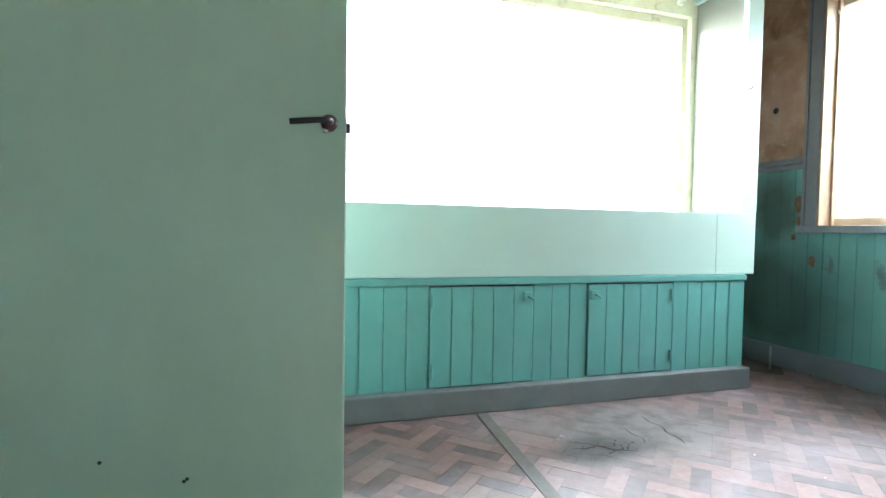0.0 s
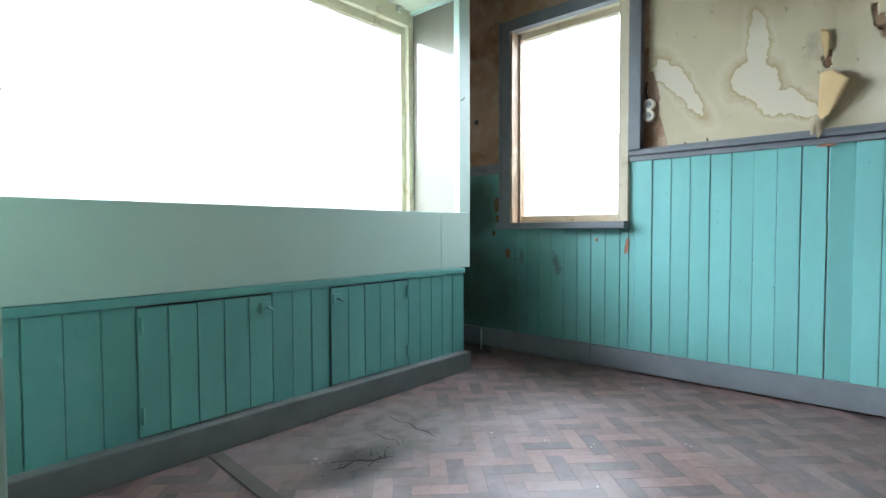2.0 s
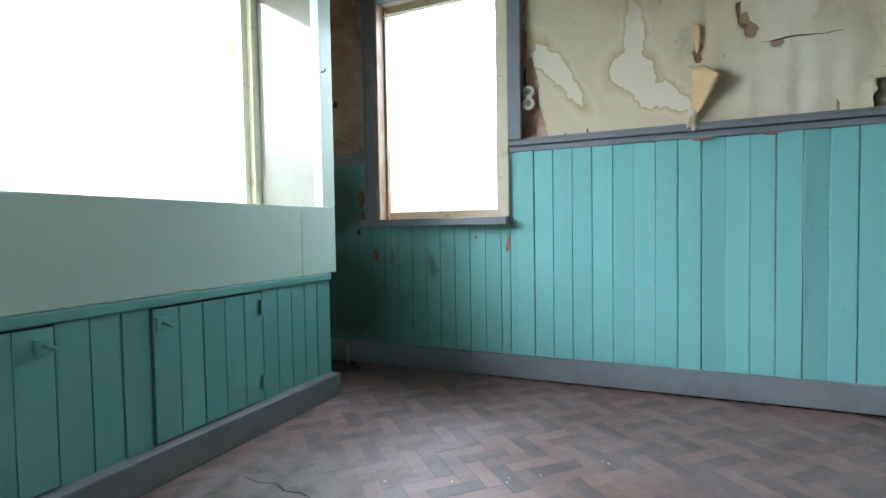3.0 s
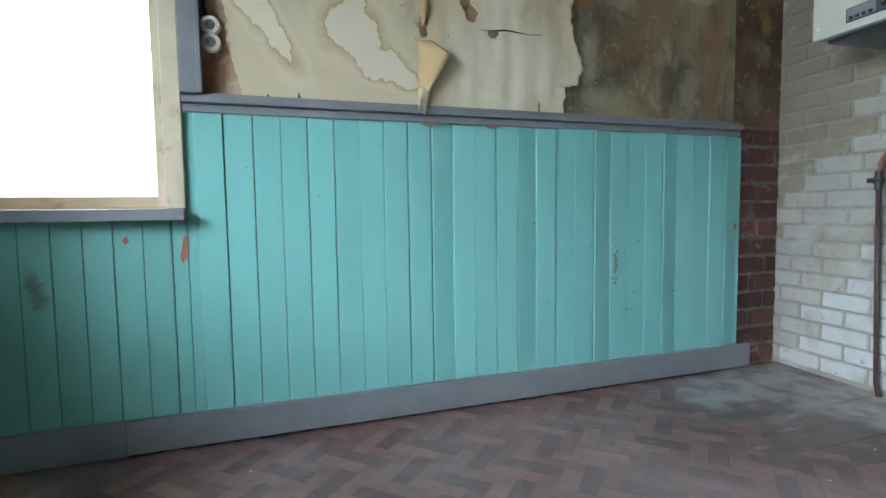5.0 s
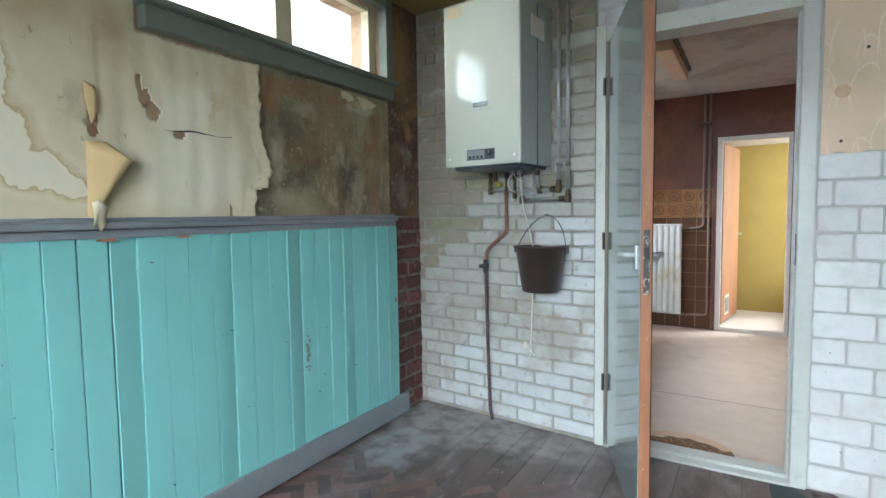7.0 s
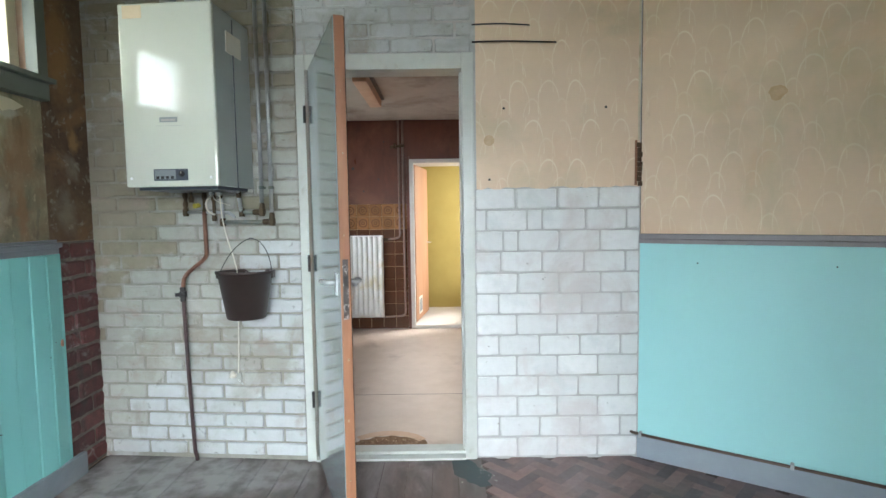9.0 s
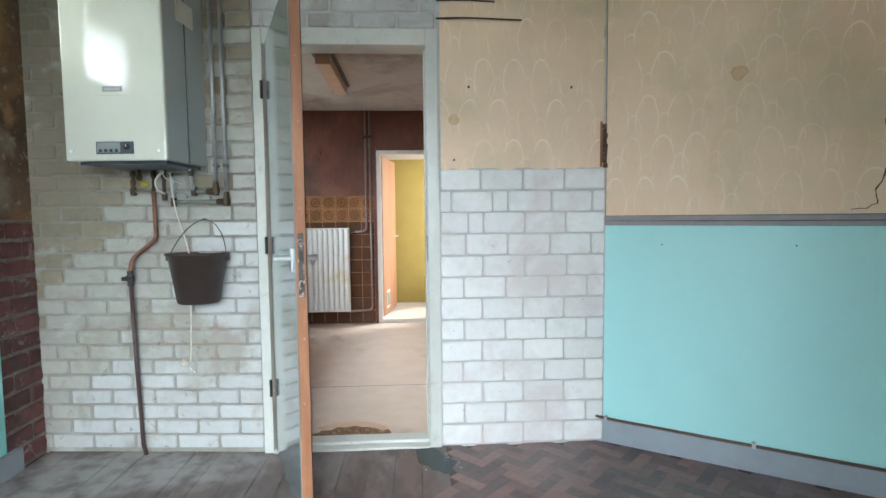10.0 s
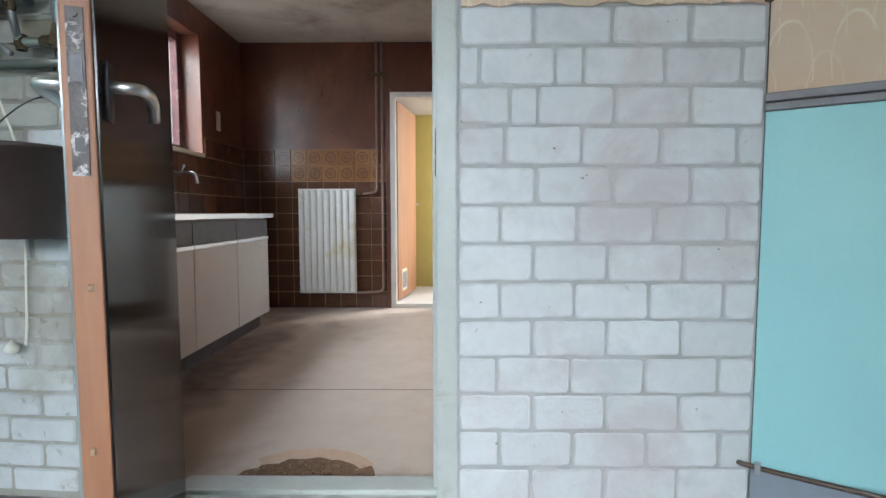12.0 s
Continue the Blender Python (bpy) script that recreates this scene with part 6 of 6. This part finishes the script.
def piece_meshes(name, w, d, h, material, count, ease, wob):
    """Eased pieces with a ragged outline and rounded corners; back open, front towards +y."""
    out = []
    for _ in range(count):
        bm = bmesh.new()
        r = ease * 1.5
        ring = []
        for x0, z0, x1, z1, cuts in ((-w / 2 + r, -h / 2, w / 2 - r, -h / 2, 4), (w / 2, -h / 2 + r, w / 2, h / 2 - r, 2), (w / 2 - r, h / 2, -w / 2 + r, h / 2, 4), (-w / 2, h / 2 - r, -w / 2, -h / 2 + r, 2)):
            ring += [(x0 + (x1 - x0) * q / cuts, z0 + (z1 - z0) * q / cuts) for q in range(cuts + 1)]
        back, front = [], []
        for x, z in ring:
            q, p = random.uniform(-wob, wob), random.uniform(-wob, wob)
            back.append(bm.verts.new((x + q * 0.5, 0, z + p * 0.5)))
            front.append(bm.verts.new((x * (1 - 2 * ease / w) + q, d + random.uniform(-wob, wob) * 0.15, z * (1 - 2 * ease / h) + p)))
        for i in range(len(ring)):
            bm.faces.new((back[i], back[(i + 1) % len(ring)], front[(i + 1) % len(ring)], front[i]))
        bm.faces.new(front)
        out.append(mesh_of(name, bm, material))
    return out


def lay(parent, name, meshes, x0, x1, z0, z1, length, course, joint, m, y, first=0.0, cuts=0.12, full_w=None):
    """Courses of pieces between x0 and x1, cut at the ends and at random."""
    z = z0
    row = 0
    while z + course * 0.6 < z1:
        h = min(course, z1 - z)
        x = x0
        off = (row % 2) * length / 2 + first
        step = length - off if off else length
        while x < x1 - 0.02:
            if random.random() < cuts:
                step = length * random.choice((0.5, 0.75, 0.33))
            e = min(x + step, x1)
            if x1 - e < 0.04:
                e = x1
            ob = new(name, random.choice(meshes(x, z) if callable(meshes) else meshes))
            ob.parent = parent
            sx = max((e - x - joint) / (length - joint), 0.05)
            ob.matrix_local = m @ pose((x + e) / 2, y, z + h / 2, 0, random.uniform(-0.5, 0.5)) @ Matrix.Diagonal((sx, random.uniform(0.8, 1.15), (h - joint) / (course - joint), 1))
            x = e
            step = length
        z += course
        row += 1


brick_face = tagged(new("brick_face"), "whitewashed small brick courses round the kitchen door", "brickwork", "", "structure")
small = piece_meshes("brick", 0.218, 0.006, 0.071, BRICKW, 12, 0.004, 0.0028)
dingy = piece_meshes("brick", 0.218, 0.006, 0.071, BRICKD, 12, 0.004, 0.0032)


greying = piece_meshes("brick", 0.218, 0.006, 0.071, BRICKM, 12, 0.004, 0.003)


def brick_tone(x, z):
    """Beige-stained bricks drift raggedly towards the corner and up, shade put into their tones."""
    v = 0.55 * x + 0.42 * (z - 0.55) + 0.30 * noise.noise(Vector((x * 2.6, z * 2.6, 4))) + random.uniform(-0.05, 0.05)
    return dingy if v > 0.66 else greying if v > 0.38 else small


lay(brick_face, "brick", brick_tone, 0.030, 1.245, 0.0174, H - 0.005, 0.231, 0.0822, 0.010, LEFT, 0.0, -0.017, 0.04)
lay(brick_face, "brick", small, 0.692, 1.632, 2.238, H - 0.005, 0.231, 0.0822, 0.010, Matrix.Identity(4), SY, 0.03, 0.04)
block_face = tagged(new("block_face"), "whitewashed lime block courses beside the door", "brickwork", "", "structure")
blocks = piece_meshes("block", 0.2177, 0.006, 0.1055, BLOCKW, 14, 0.005, 0.0036)
odd = (0.56, 1, 1, 1, 0.44)
rows = [(1, 1, 1, 1), odd, (1, 1, 1, 1), (0.52, 1, 1, 1, 0.48), (1, 1, 1, 1), odd, (1, 1, 1, 1), (0.55, 1, 1, 0.96, 0.42), (1, 1, 1, 0.92), (0.6, 1, 1, 1, 0.33),
        (0.68, 0.36, 1, 1, 0.96), (0.27, 1, 0.37, 1.06, 1, 0.32), (0.98, 1.02, 1, 1)]
for r, row in enumerate(rows):
    u = 0.901 / sum(row)
    x = 0.679
    for f in row:
        w = u * f
        ob = new("block", random.choice(blocks))
        ob.parent = block_face
        ob.matrix_local = pose(x - w / 2, SY, 0.004 + 0.1162 * (r + 0.5) + random.uniform(-0.002, 0.002), 0, random.uniform(-0.5, 0.5)) @ Matrix.Diagonal(((w - 0.010) / 0.2177, random.uniform(0.7, 1.1), 1, 1))
        x -= w
for x, z, r in ((0.310, 1.012, 0.006), (0.298, 1.020, 0.004), (0.07, 1.462, 0.004), (0.045, 1.468, 0.0035), (0.395, 1.10, 0.005), (-0.10, 0.80, 0.005), (0.56, 0.20, 0.006), (0.36, 0.30, 0.004), (0.61, 0.64, 0.005), (-0.05, 0.31, 0.004)):
    bm = bmesh.new()
    vs = [bm.verts.new((x + r * math.cos(6.283 * a / 9) * random.uniform(0.6, 1.3), SY + 0.0078, z + 0.7 * r * math.sin(6.283 * a / 9) * random.uniform(0.5, 1.2))) for a in range(9)]
    bm.faces.new(vs)
    part("pit", bm, MORTARD, block_face, "small dark pit in a block")
pier_face = tagged(new("pier_face"), "stained dark red bricks bared in the corner", "brickwork", "", "structure")
red = piece_meshes("brick", 0.20, 0.012, 0.080, BRICKR, 8, 0.006, 0.006)
lay(pier_face, "brick", red, 0.0, 0.29, 0.012, 1.26, 0.215, 0.096, 0.015, Matrix.Translation((2.8445, -1.56, 0)) @ pose(0, 0, 0, 0, 0, 90), 0.0, 0.02, 0.1)

# floorboards bared in the corner by the boiler
plank_floor = tagged(new("bare_floorboards"), "worn grey floorboards bared beside the kitchen door", "floor", "", "structure")
bm = bmesh.new()
box(bm, -0.066, 0.066, -0.54, 0.54, -0.008, -0.0006)
pm = mesh_of("plank", bm, PLANKGREY, 0.0015)
for i in range(16):
    ob = new("plank", pm)
    ob.parent = plank_floor
    ob.matrix_local = pose(0.66 + 0.1355 * i + 0.066, -1.07, random.uniform(-0.0008, 0.0006), 0, 0, random.uniform(-0.2, 0.2))


def bared(x, y):
    """Where the parquet is gone."""
    e = -0.955 + 0.03 * math.sin(9 * x) if x < 1.5 else (-0.965 + (x - 1.5) * 0.44 if x < 2.3 else -0.613 - (x - 2.3) * 0.27)
    left = 0.655 + 0.04 * math.sin(7 * y)
    return x > left and y < e


parquet = tagged(new("parquet_floor"), "worn herringbone parquet with grey scuffs", "floor", "", "structure")
BW = 0.0605
BL = 3 * BW


def block_box(bm, top, m, slot=0):
    vs = [bm.verts.new(m @ Vector((x, y, z))) for x in (0.0004, BL - 0.0004) for y in (0.0004, BW - 0.0004) for z in (-0.008, top)]
    for f in ((0, 1, 3, 2), (4, 6, 7, 5), (0, 4, 5, 1), (2, 3, 7, 6), (0, 2, 6, 4), (1, 5, 7, 3)):
        bm.faces.new([vs[q] for q in f]).material_index = slot
    return bm


hb = [mesh_of("parquet_block", block_box(bmesh.new(), 0.0, Matrix.Identity(4)), PARQUET[q]) for q in range(3)]
rest = bmesh.new()
turn45 = pose(0.1486, 0.1644, 0, 0, 0, 45)
made = 0
for k in range(-70, 71):
    for j in range(-14, 15):
        for upright in (0, 1):
            ox, oy = k * BW + 2 * BL * j, k * BW
            m = turn45 @ (pose(ox, oy, 0, 0, 0, 90) if upright else pose(ox, oy, 0))
            c = m @ Vector((BL / 2, BW / 2, 0))
            if not (-1.70 < c.x < 2.83 and -1.5 < c.y < 2.25) or bared(c.x, c.y) or (c.x < -0.80 and c.y > 1.46) or (c - C0).dot(DN) > 0.02:
                continue
            # the blocks come light, dark, middle in turn along each row, with a few out of turn
            tone = (0, 2, 1)[k % 3] if upright else (1, 0, 2)[k % 3]
            if random.random() < 0.10:
                tone = random.randrange(3)
            if 0.75 < c.x < 2.80 and 0.15 < c.y < 1.80 and made < 298:
                ob = new("parquet_block", hb[tone])
                ob.parent = parquet
                ob.matrix_local = Matrix.Translation((0, 0, random.uniform(-0.0006, 0.0))) @ m
                made += 1
            else:
                block_box(rest, random.uniform(-0.0006, 0.0), m, tone)
ro = tagged(part("parquet_rest", rest, PARQUET[3:], parquet), "further worn herringbone parquet blocks", "", "", "stuff")

# kitchen wall tiles
tile_wall = tagged(new("kitchen_tiles"), "brown glazed kitchen wall tiles, amber band browned for corner shade", "tiles", "", "structure")
bpart("grout_bed", 1.29, 2.648, -4.80, -4.794, 0.02, 1.505, GROUT, tile_wall)
bpart("grout_bed", 2.644, 2.65, -4.79, -1.60, 0.90, 1.36, GROUT, tile_wall)
bpart("grout_bed", 2.644, 2.65, -4.79, -4.02, 0.02, 0.90, GROUT, tile_wall)
bpart("grout_bed", 2.644, 2.65, -4.79, -4.0, 1.36, 1.505, GROUT, tile_wall)
tm = [piece_meshes("tile", 0.1455, 0.006, 0.1455, mm, 1, 0.002, 0.0)[0] for mm in (TILE, TILEP)]
bm = bmesh.new()
lathe(bm, [(0.050, 0.0062), (0.046, 0.0076), (0.040, 0.0062)], 16, pose(0, 0, 0, -90))
lathe(bm, [(0.022, 0.0062), (0.018, 0.0076), (0.012, 0.0062)], 12, pose(0, 0, 0, -90))
ringm = mesh_of("ring", bm, TILEMARK)
for i in range(9):
    for j in range(10):
        x, z = 1.29 + 0.075 + 0.15 * i, 1.505 - 0.075 - 0.15 * j
        # Amber stops after six columns; brown tiles beyond paint the corner's shade.
        ob = new("tile", tm[1] if j < 2 and i < 6 else tm[0])
        ob.parent = tile_wall
        ob.matrix_local = pose(x, -4.794, z)
        rg = new("ring", ringm)
        rg.parent = ob
for i in range(20):
    for j in range(10):
        y, z = -4.79 + 0.075 + 0.15 * i, 1.505 - 0.075 - 0.15 * j
        if (y > -4.04 and z < 0.96) or (y > -4.05 and z > 1.30) or y > -1.72:
            continue
        ob = new("tile", tm[0])
        ob.parent = tile_wall
        ob.matrix_local = pose(2.644, y, z, 0, 0, 90)
